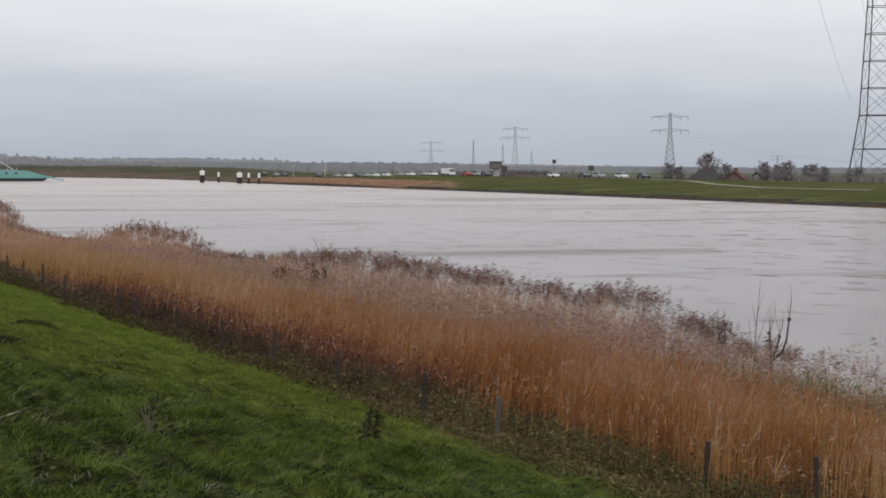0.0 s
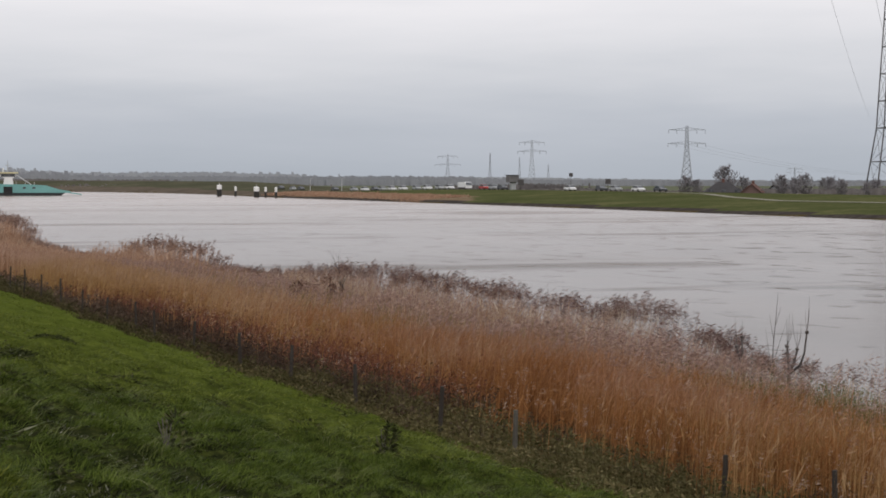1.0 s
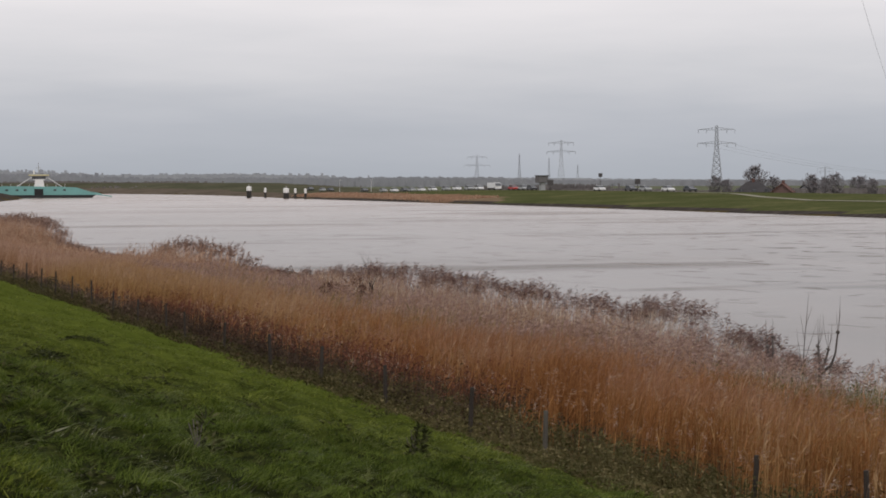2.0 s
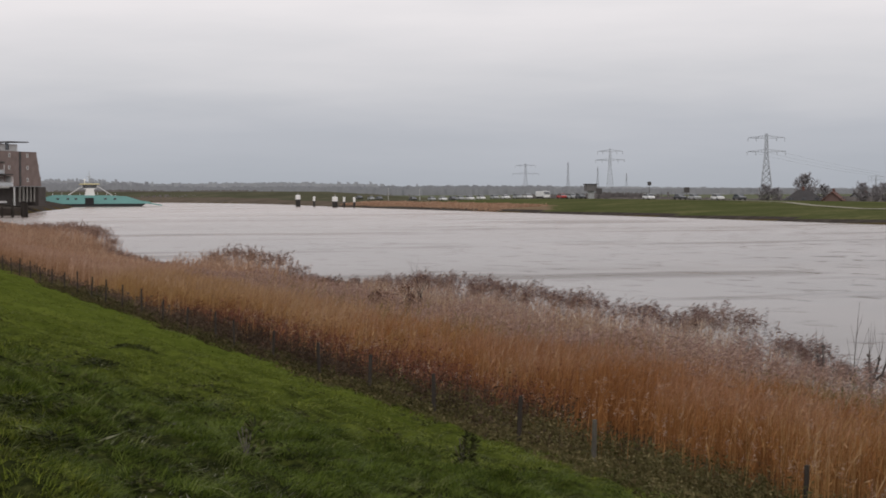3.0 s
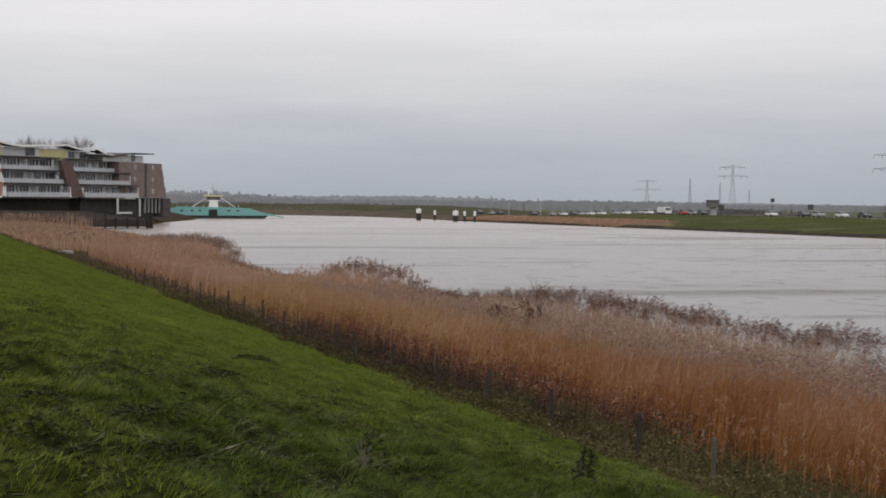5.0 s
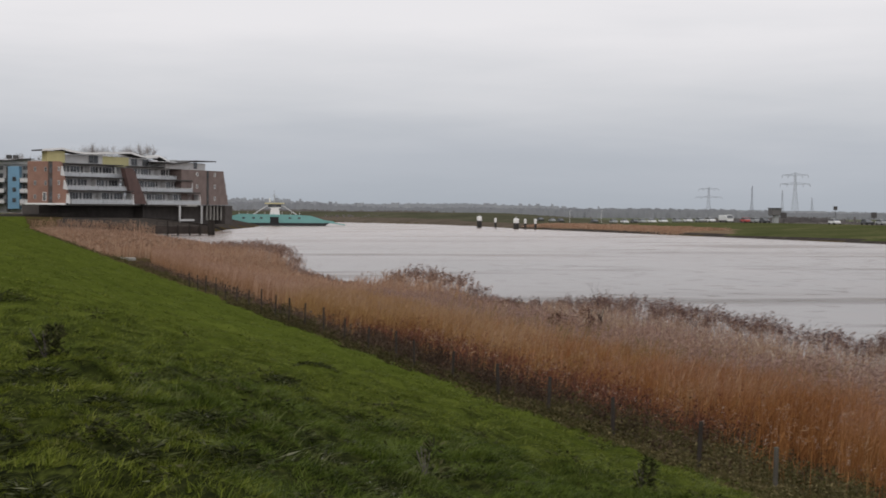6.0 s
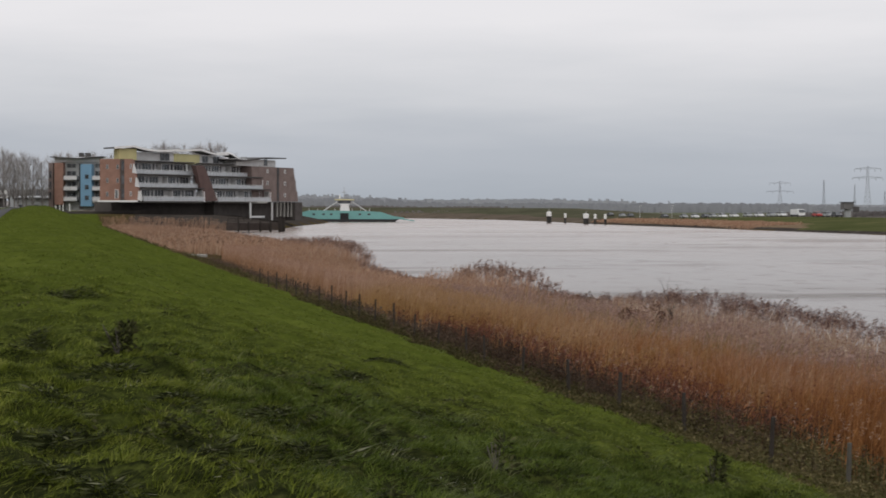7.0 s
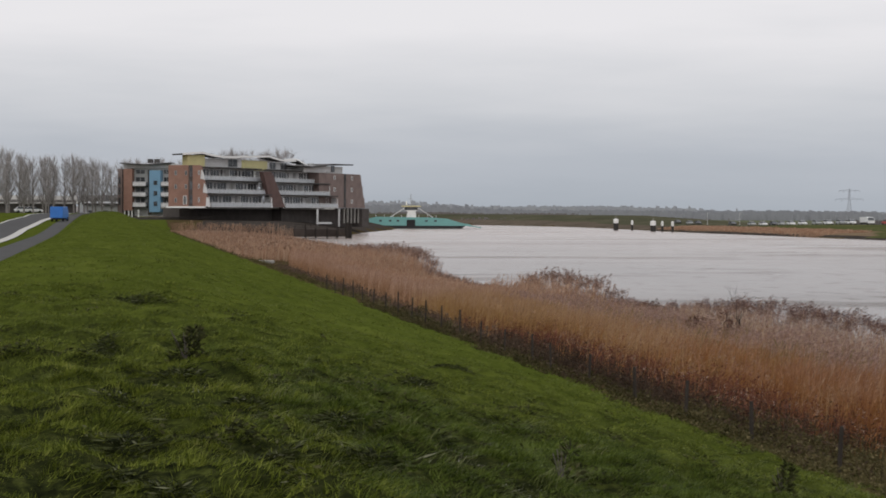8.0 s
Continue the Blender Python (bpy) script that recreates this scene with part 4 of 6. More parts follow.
def balcony(house, m, width, deep, rail=1.05, mat=None):
    """Slab with a pale edge, a parapet of panels between posts, and a handrail."""
    bm = block(0, width, -deep + 0.06, 0, -0.30, 0.0, 0.02)
    slab = under(part("balcony", bm, roof_felt), house, m)
    part("slab_edge", block(0, width, -deep - 0.02, -deep + 0.05, -0.10, 0.02), white_panel, slab)
    n = max(1, round(width / 1.6))
    for k in range(n):
        a, b = width * k / n + 0.04, width * (k + 1) / n - 0.04
        part("parapet_panel", block(a, b, -deep, -deep + 0.06, 0.08, rail - 0.08), mat or rail_glass, slab)
    for k in range(n + 1):
        x = min(width * k / n, width - 0.06)
        part("rail_post", block(x, x + 0.06, -deep + 0.07, -deep + 0.13, 0.02, rail + 0.04), grey_panel, slab)
    for x in (0.0, width - 0.08):
        part("parapet_side", block(x, x + 0.08, -deep + 0.14, -0.02, 0.02, rail), mat or white_panel, slab)
    part("handrail", bars([((0, -deep + 0.04, rail + 0.04), (width, -deep + 0.04, rail + 0.04))], 0.05, 5), white_panel, slab)
    return slab


def canopy(house, m, line, deep, thick=0.22):
    """A thin roof along a curved line: dark soffit and a pale fascia along its front edge."""
    roof = under(part("roof", prism(line + [(x, z - thick) for x, z in reversed(line)], deep, Matrix.Translation((0, 0.08, 0))), roof_felt), house, m)
    part("fascia", prism([(x, z + 0.12) for x, z in line] + [(x, z - thick - 0.02) for x, z in reversed(line)], 0.07), bright_white, roof)
    return roof


flats = empty("apartment_building", Matrix.Translation((30, 440, 3.2)), "stepped brick apartment building with white balconies and swooping roofs", "building")
HOME = Matrix.Translation((-30, -440, -3.2))


def at(m, x=0, y=0, z=0):
    return HOME @ m @ Matrix.Translation((x, y, z))


F0, STOREY = 6.6, 3.05

# left wing with the blue stair tower
mA, wA = along((-1.4, 496), (12.6, 491), 0)
under(part("wall", block(3.2, 4.5, 0.4, 12, 3.6, 16.6, 0.03), brick_brown), flats, at(mA))
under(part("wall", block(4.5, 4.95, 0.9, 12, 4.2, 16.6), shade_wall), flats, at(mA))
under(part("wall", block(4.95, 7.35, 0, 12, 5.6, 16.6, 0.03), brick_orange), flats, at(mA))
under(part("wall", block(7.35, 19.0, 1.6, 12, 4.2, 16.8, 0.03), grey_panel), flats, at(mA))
# dark panel painted in for the shaded recess beside the stair tower
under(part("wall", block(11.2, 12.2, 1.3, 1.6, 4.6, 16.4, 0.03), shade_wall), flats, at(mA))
under(part("stair_tower", block(12.2, 15.2, -0.5, 1.6, 5.2, 16.2, 0.04), blue_panel), flats, at(mA))
under(part("wall", block(4.6, 19.0, 1.2, 12, 16.8, 18.0, 0.03), facade_grey), flats, at(mA))
under(part("roof", prism([(4.0, 18.25), (8.0, 18.0), (12.0, 17.85), (17.8, 18.3), (17.8, 18.05), (12.0, 17.6), (8.0, 17.75), (4.0, 18.0)], 4.5), roof_felt), flats, at(mA, 0, -0.6))
for k in range(4):
    z = 6.7 + 2.75 * k
    if k < 3:
        balcony(flats, at(mA, 7.5, 1.6, z), 3.6, 1.7, 0.95, white_panel)
        balcony(flats, at(mA, 15.2, 1.6, z), 2.7, 1.7, 0.95, white_panel)
        window(flats, at(mA, 13.45, -0.55, z + 0.2), 0.95, 1.1, 1, roof_felt)
        window(flats, at(mA, 3.5, 0.35, z + 0.4), 0.5, 1.8, 1, roof_felt)
    tall = 2.0 if k < 3 else 1.2
    window(flats, at(mA, 7.8, 1.55, z + 0.3), 2.6, tall, 2, grey_panel)
    window(flats, at(mA, 15.5, 1.55, z + 0.3), 1.7, tall, 2, grey_panel)
for x in (5.2, 6.3, 7.2, 9.0):
    under(part("column", rod(bmesh.new(), (0, 0, 3.4), (0, 0, 5.9), 0.2, 0.2, 8), bright_white), flats, at(mA, x, 0.3))
for x in (10.2, 12.0):
    under(part("roof_vent", block(0, 1.3, 0, 1, 0, 1.0, 0.1), roof_felt), flats, at(mA, x, 4, 18.3))

# brick gable that comes forward
mB, wB = along((12.3, 418.6), (18.2, 416.4), 0)
under(part("wall", block(0.4, 5.1, 0, 14, F0, 15.85, 0.04), brick_orange), flats, at(mB))
under(part("wall", block(5.1, 6.2, 0.05, 6, F0, 15.85), shade_wall), flats, at(mB))
under(part("plinth_band", block(-0.1, 9.0, -0.15, 1, F0 - 0.35, F0 + 0.02, 0.03), bright_white), flats, at(mB))
for k in range(3):
    for x in (1.9, 4.3):
        window(flats, at(mB, x, -0.02, F0 + 0.9 + STOREY * k), 0.5, 1.0, 1, grey_panel)
    window(flats, at(mB, 5.35, 0.0, F0 + 0.5 + STOREY * k), 0.8, 2.2, 1, brick_red)
window(flats, at(mB, 3.9, -0.04, F0 + 0.5), 0.8, 1.9, 1)
lean_left = [(-0.4, F0), (3.0, F0), (1.2, 15.85), (-0.4, 15.85)]
mB2, _ = along((18.4, 416.2), (22.4, 415.6), 0)
under(part("wall", prism(lean_left, 5), brick_orange), flats, at(mB2))
for k in range(3):
    # white screens that close each terrace towards the gable
    edge = 3.0 - 1.8 * STOREY * k / 9.25
    under(part("end_screen", prism([(edge - 0.5, 0.1), (edge + 0.5, -0.1), (edge + 0.3, 1.1), (edge - 0.05, 2.1), (edge - 0.3, 2.1)], 0.12), white_panel), flats, at(mB2, 0, -0.14, F0 + STOREY * k))
for k in range(3):
    window(flats, at(mB2, 0.8, -0.02, F0 + 1.0 + STOREY * k), 0.4, 1.0, 1, white_panel)


def terraces(p0, p1, spans, seed):
    """Three storeys that step back, each with balconies and rows of windows."""
    m, wide = along(p0, p1, 0)
    rng = random.Random(seed)
    for k, (a, b) in enumerate(spans):
        z = F0 + STOREY * k
        back = 1.5 * k
        under(part("wall", block(a * wide, b * wide - 1.0, back + 1.9, back + 5.0, z, z + STOREY - 0.3), facade_grey), flats, at(m))
        half = (b - a) * wide / 2
        for h in range(2):
            balcony(flats, at(m, a * wide + half * h, back + 1.9, z), half - 0.1, 1.9, 0.95)
            x = a * wide + half * h + 0.5
            for w_, n in ((4.4, 4), (1.0, 1), (3.6, 3), (0.9, 1)):
                if x + w_ < a * wide + half * (h + 1) - 0.6:
                    window(flats, at(m, x, back + 1.88, z + 0.25), w_, 2.3, n, white_panel)
                x += w_ + 0.35
            under(part("divider", block(0, 0.12, 0.4, 1.85, 0.02, 2.5, 0.02), facade_grey), flats, at(m, a * wide + half * (h + 1) - 0.2, back, z))
        # slanting white side screens
        for x in (a * wide - 1.0, b * wide - 0.2):
            sc = prism([(0, -0.2), (1.9, -0.2), (1.3, 1.1), (0.9, 2.2), (0.2, 2.3)], 0.12, Matrix.Rotation(radians(25), 4, "Z"))
            under(part("side_screen", sc, bright_white), flats, at(m, x, back, z))
        under(part("eave", block(a * wide - 0.3, b * wide, back - 0.1, back + 5.0, z + STOREY - 0.3, z + STOREY - 0.02, 0.03), roof_felt), flats, at(m))
    return m, wide


mC, wC = terraces((20.2, 417.6), (37.8, 438.8), [(0.125, 0.99), (0.125, 0.995), (0.10, 1.0)], 5)
lean_both = [(1.6, F0), (7.8, F0), (2.6, 14.1), (1.4, 15.0), (-1.9, 15.0)]
mD, _ = along((36.6, 438.5), (41.6, 445.0), 0)
under(part("wall", prism(lean_both, 1.2), brick_red), flats, at(mD))
mE, wE = terraces((39.8, 442.6), (57.2, 467.0), [(0.10, 0.98), (0.07, 0.93), (0.045, 0.96)], 6)

# penthouses under swooping roofs
Z3 = F0 + 3 * STOREY
mP, _ = along((18.0, 425.0), (37.6, 438.6), 0)
under(part("penthouse_wall", block(-1.0, 4.0, 0, 2, Z3 - 0.2, 18.45, 0.04), yellow_panel), flats, at(mP))
under(part("penthouse_wall", block(4.0, 15.5, 1.0, 3, Z3, 17.75, 0.04), facade_grey), flats, at(mP))
for x in (11.4,):
    window(flats, at(mP, x, 0.95, Z3 + 0.15), 2.8, 1.8, 2, grey_panel)
canopy(flats, at(mP, 0, -0.8), [(-2.9, 18.6), (2.7, 19.05), (4.2, 18.75), (6.4, 18.4), (9.0, 18.2), (12.0, 18.25), (15.6, 18.5)], 4.0, 0.3)
mQ, _ = along((30.6, 438.3), (48.0, 463.0), 0)
under(part("penthouse_wall", block(0.6, 11.6, 0, 2, Z3 - 0.3, 17.7, 0.04), yellow_panel), flats, at(mQ))
under(part("penthouse_wall", block(11.6, 27, 0.8, 4, Z3 - 0.1, 17.5, 0.04), facade_grey), flats, at(mQ))
for x in (14.0, 19.4):
    window(flats, at(mQ, x, 0.75, Z3 + 0.1), 2.8, 1.7, 2, grey_panel)
canopy(flats, at(mQ, 0, -1.0), [(-0.4, 18.5), (10.7, 18.95), (13.0, 18.65), (15.5, 18.3), (19.0, 18.1), (24.0, 18.25)], 3.4, 0.3)
canopy(flats, at(mQ, 0, 1.5), [(22.5, 18.5), (28.0, 18.8), (30.0, 18.5), (32.5, 17.8), (35.0, 17.3)], 3.0, 0.26)

# brick end block over the water
mF, wF = along((51.2, 461.5), (67.1, 485.4), 0)
end_wall = [(0.5, F0), (27.0, F0), (24.1, 15.35), (0.5, 15.35)]
under(part("wall", prism(end_wall, 6), brick_brown), flats, at(mF))
for k in range(3):
    # the stepped eastern edge
    under(part("wall", block(24.0, 27.9 - 1.15 * k, 0.6, 5, F0 + STOREY * k, F0 + STOREY * (k + 1) - 0.5, 0.03), brick_brown), flats, at(mF))
under(part("wall", block(14.4, 15.5, -0.06, 0.2, F0, 15.34), roof_felt), flats, at(mF))
for k in range(3):
    for x in (8.6, 18.6):
        window(flats, at(mF, x, -0.02, F0 + 1.1 + STOREY * k), 0.9, 1.0, 1, bright_white)
    window(flats, at(mF, 14.55, -0.08, F0 + 0.7 + STOREY * k), 0.8, 1.6, 1, roof_felt)
under(part("penthouse_wall", block(-6.0, 15.6, 1.0, 6, 15.4, 17.15, 0.04), facade_grey), flats, at(mF))
window(flats, at(mF, 9, 0.96, 15.7), 1.8, 1.6, 1, roof_felt)
under(part("roof", prism([(-8.8, 17.0), (-4.0, 16.8), (-1.3, 16.95), (3.5, 17.4), (8.0, 17.78), (18.9, 17.88), (18.9, 17.62), (8.0, 17.5), (3.5, 17.1), (-1.3, 16.65), (-4.0, 16.5), (-8.8, 16.7)], 8), roof_felt), flats, at(mF, 0, -0.5))
under(part("roof_vent", block(0, 1.4, 0, 1.4, 0, 0.7, 0.1), grey_panel), flats, at(mF, 2.6, 3, 17.1))

# the undercroft: wall coloured dark for the shade there, white piers, floor slab
mU, wU = along((13.5, 425.5), (47.0, 455.0), 0)
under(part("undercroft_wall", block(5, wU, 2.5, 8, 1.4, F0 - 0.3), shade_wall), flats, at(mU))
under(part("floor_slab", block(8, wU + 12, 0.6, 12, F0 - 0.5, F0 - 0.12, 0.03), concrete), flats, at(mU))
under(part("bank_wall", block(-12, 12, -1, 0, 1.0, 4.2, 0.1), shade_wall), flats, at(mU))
mV, wV = along((48.6, 455.5), (67.1, 485.4), 0)
for x in (1.2, 13.9):
    under(part("column", block(0, 0.38, 0, 0.4, 1.8, F0 - 0.3, 0.05), white_panel), flats, at(mV, x, -1.5))
under(part("beam", block(1.2, 9.6, -1.4, -1.1, 2.5, 2.95, 0.03), white_panel), flats, at(mV))
for k in range(6):
    under(part("column", block(0, 0.4, 0, 0.4, 2.6, F0 - 0.1, 0.04), concrete), flats, at(mV, 22 + 2.2 * k, 0.8))
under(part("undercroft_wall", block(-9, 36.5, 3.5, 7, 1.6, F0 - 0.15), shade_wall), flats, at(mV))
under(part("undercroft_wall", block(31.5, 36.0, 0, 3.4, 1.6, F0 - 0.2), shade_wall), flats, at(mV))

# ---------------------------------------------------------------- landing stage
mJ, wJ = along((39.6, 384), (50.0, 391), 0)
jetty = empty("jetty", mJ, "weathered timber landing stage on piles below the quay", "jetty")
part("deck", block(0.4, wJ, 0, 4, 1.75, 2.0, 0.03), jetty_timber, jetty)
for k in range(6):
    part("fender_board", block(0.4, wJ, -0.15, 0, 0.32 + 0.26 * k, 0.54 + 0.26 * k, 0.02), jetty_timber, jetty)
part("end_boards", block(0.4, 0.52, 0.02, 3.68, 0.32, 1.74, 0.02), jetty_timber, jetty)
part("back_boards", block(0.4, wJ, 3.7, 3.85, 0.3, 1.74, 0.02), dark_timber, jetty)
for x, top, r in ((0.2, 3.1, 0.2), (3.0, 2.2, 0.2), (6.2, 2.2, 0.2), (9.0, 2.5, 0.3), (11.8, 3.3, 0.5), (12.6, 3.0, 0.42)):
    part("pile", rod(bmesh.new(), (x, -0.35, -2), (x, -0.3, top), r, r * 0.95, 9), dark_timber, jetty)
for k in range(6):
    part("rail_post", rod(bmesh.new(), (0.6 + 2.2 * k, 3.6, 1.9), (0.6 + 2.2 * k, 3.6, 2.9), 0.06, 0.06, 5), dark_timber, jetty)
part("rail", bars([((0.6, 3.6, 2.85), (11.6, 3.6, 2.85))], 0.06, 5), dark_timber, jetty)

# ---------------------------------------------------------------- ferry
teal = plain("teal_paint", (0.155, 0.365, 0.35), 0.45, 0, 0.12, 0.3, 2)
hull_black = plain("hull_black", (0.022, 0.024, 0.026), 0.6)
ferry_yellow = plain("ferry_yellow", (0.60, 0.54, 0.30), 0.5)
mH, wH = along((83.0, 616.6), (121.0, 610.6), 0)
ferry = empty("ferry", mH, "turquoise car ferry with a white wheelhouse lying at the bank", "ferry")
part("hull", prism([(1.5, -0.6), (33, -0.6), (35.0, 0.9), (0, 0.9)], 9.5), hull_black, ferry)
for y in (0.0, 9.2):
    part("bulwark", prism([(0, 0.9), (35.0, 0.9), (37.0, 1.1), (36.8, 1.5), (33.5, 2.0), (29.0, 3.4), (27, 3.5), (24, 3.7), (5, 3.9), (3, 3.4), (-1, 2.2)], 0.3, Matrix.Translation((0, y, 0))), teal, ferry)
part("deck", block(0.3, 35, 0.3, 9.2, 0.9, 1.1), roof_felt, ferry)
part("ramp", prism([(35, 1.05), (40.5, 0.25), (40.5, 0.55), (35, 1.45)], 7.5, Matrix.Translation((0, 1, 0))), teal, ferry)
part("rubbing_strake", block(0, 35.0, -0.14, 0, 0.75, 0.98, 0.03), hull_black, ferry)
for x in (6.0, 9.3, 11.9, 16.8, 21.5, 24.6):
    part("porthole", block(x, x + 0.9, -0.04, 0.0, 2.3, 2.9, 0.02), pane_glass, ferry)
part("side_door", block(15.3, 18.2, -0.06, 0.0, 0.6, 3.0, 0.03), plain("door_dark", (0.008, 0.009, 0.01), 0.7), ferry)
house_w = part("wheelhouse", prism([(15.2, 3.6), (18.6, 3.6), (18.2, 5.8), (19.3, 6.3), (19.2, 7.3), (14.4, 7.3), (14.3, 6.3), (15.6, 5.8)], 4.0, Matrix.Translation((0, 0.4, 0))), bright_white, ferry)
part("wheelhouse_window", block(14.5, 19.1, 0.34, 0.4, 6.2, 7.2, 0.02), pane_glass, house_w)
part("wheelhouse_roof", block(13.5, 20.1, 0, 4.8, 7.3, 7.7, 0.08), ferry_yellow, ferry)
part("mast", rod(bmesh.new(), (16.7, 2.4, 7.9), (16.7, 2.4, 11.8), 0.13, 0.07, 6), grey_panel, ferry)
part("mast_crosstree", bars([((15.8, 2.4, 10.0), (17.6, 2.4, 10.0))], 0.07, 5), grey_panel, ferry)
part("funnel", rod(bmesh.new(), (15.2, 2.4, 7.9), (15.2, 2.4, 9.2), 0.2, 0.18, 8), bright_white, ferry)
for a, b in ((9.6, 14.4), (24.2, 19.4)):
    part("stair_strut", bars([((a, 0.8, 3.7), (b, 0.8, 6.8))], 0.14, 4), white_panel, ferry)
for k in range(9):
    part("stanchion", rod(bmesh.new(), (2.0 + 2.9 * k, 0.15, 3.5), (2.0 + 2.9 * k, 0.15, 4.6), 0.07, 0.07, 5), white_panel, ferry)

# ---------------------------------------------------------------- mooring piles
pile_black = plain("pile_black", (0.024, 0.022, 0.02), 0.75, 0, 0.35, 0.8, 5)
for x, y, r, top in ((160.9, 577.9, 0.80, 3.75), (165.5, 575.0, 0.36, 3.25), (163.0, 543.3, 0.84, 3.3), (165.4, 541.6, 0.36, 3.2), (165.2, 530.5, 0.38, 3.2)):
    pile = empty("mooring_pile", Matrix.Translation((x, y, 0)), "black steel mooring pile with a white top standing in the river", "mooring pile", "mooring piles in the river")
    part("shaft", rod(bmesh.new(), (0, 0, -2.5), (0, 0, top - 1.45), r, r, 14), pile_black, pile)
    cap = rod(bmesh.new(), (0, 0, top - 1.45), (0, 0, top - 0.15), r * 1.03, r * 1.03, 14)
    rod(cap, (0, 0, top - 0.15), (0, 0, top), r * 1.0, r * 0.55, 14)
    part("white_top", cap, bright_white, pile, "white-painted top")
    if r > 0.5:
        part("lamp", rod(bmesh.new(), (0, 0, top), (0, 0, top + 0.7), 0.12, 0.1, 6), concrete, pile)

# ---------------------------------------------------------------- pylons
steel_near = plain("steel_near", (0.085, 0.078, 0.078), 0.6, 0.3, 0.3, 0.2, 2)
# pale bluish steel: the haze before far pylons and cables is in the colour
steel_hazed = plain("steel_hazed", (0.385, 0.41, 0.45), 0.75, 0.0, 0.1)


def lattice(bm, z0, z1, w0, w1, cells, r):
    """Four legs with crossed braces between two levels."""
    for sx, sy in ((-1, -1), (1, -1), (1, 1), (-1, 1)):
        rod(bm, (sx * w0, sy * w0, z0), (sx * w1, sy * w1, z1), r * 1.7, r * 1.4, 4)
    for k in range(cells):
        a, b = k / cells, (k + 1) / cells
        za, zb, wa, wb = z0 + (z1 - z0) * a, z0 + (z1 - z0) * b, w0 + (w1 - w0) * a, w0 + (w1 - w0) * b
        for s in (-1, 1):
            rod(bm, (-wa, s * wa, za), (wb, s * wb, zb), r, r, 3)
            rod(bm, (wa, s * wa, za), (-wb, s * wb, zb), r, r, 3)
            rod(bm, (s * wa, -wa, za), (s * wb, wb, zb), r, r, 3)
            rod(bm, (s * wa, wa, za), (s * wb, -wb, zb), r, r, 3)
            rod(bm, (-wb, s * wb, zb), (wb, s * wb, zb), r, r, 3)
            rod(bm, (s * wb, -wb, zb), (s * wb, wb, zb), r, r, 3)
    return bm


def arm(bm, z, w, reach_, r):
    for s in (-1, 1):
        for sy in (-w, w):
            rod(bm, (s * w, sy, z), (s * reach_, 0, z + 0.4), r, r, 3)
            rod(bm, (s * w, sy, z + 2.0), (s * reach_, 0, z + 0.4), r, r, 3)
        for k in range(1, 5):
            x = w + (reach_ - w) * k / 5
            rod(bm, (s * x, 0, z + 0.1), (s * x, 0, z + 2.0 * (1 - k / 5) + 0.3), r * 0.8, r * 0.8, 3)
    return bm


def pylon(x, y, z, tall, base, arms, r, turn, label, mat):
    m = Matrix.Translation((x, y, z)) @ Matrix.Rotation(radians(turn), 4, "Z")
    ob = empty("pylon", m, label, "pylon", "pylons across the polder")
    waist = tall * 0.62
    part("tower", lattice(lattice(bmesh.new(), 0, waist, base, base * 0.34, 6, r), waist, tall, base * 0.34, base * 0.2, 5, r), mat, ob)
    for h, half in arms:
        part("cross_arm", arm(bmesh.new(), h, base * 0.25, half, r * 1.1), mat, ob)
        for s in (-1, 1):
            for f in (0.55, 1.0):
                part("insulator", rod(bmesh.new(), (s * half * f, 0, h + 0.2), (s * half * f, 0, h - 2.6), r * 1.3, r * 1.3, 5), mat, ob)
    return ob


FARLBL = "hazy grey lattice pylon with two cross arms far across the polder"
pylon(749.6, 1299.2, 2.2, 46.5, 4.4, ((43.0, 14.6), (32.0, 15.2)), 0.22, -25, FARLBL, steel_hazed)
pylon(852, 1809, 1.0, 47.0, 4.2, ((44.0, 13.5), (34.5, 15.5)), 0.22, -25, FARLBL, steel_hazed)
pylon(1038, 2492, 0.5, 41.0, 4.0, ((38.0, 14.5), (26.0, 19.0)), 0.2, -25, FARLBL, steel_hazed)
pylon(1095, 2468, 0.5, 43.0, 2.6, ((40.0, 4.5), (31.0, 4.5)), 0.18, 60, "slender hazy lattice pylon far across the polder", steel_hazed)
pylon(1260, 2722, 0.5, 40.0, 2.6, ((36.0, 5.0), (28.0, 6.0)), 0.14, 60, "slender hazy lattice pylon far across the polder", steel_hazed)
pylon(1330, 2760, 0.5, 30.0, 2.6, ((26.0, 6.0), (20.0, 7.0)), 0.12, 60, "slender hazy lattice pylon far across the polder", steel_hazed)
pylon(1180, 1800, 0.5, 19.0, 1.6, ((17.0, 9.0), (13.0, 9.0)), 0.1, -20, "small grey power mast behind the farm", steel_hazed)

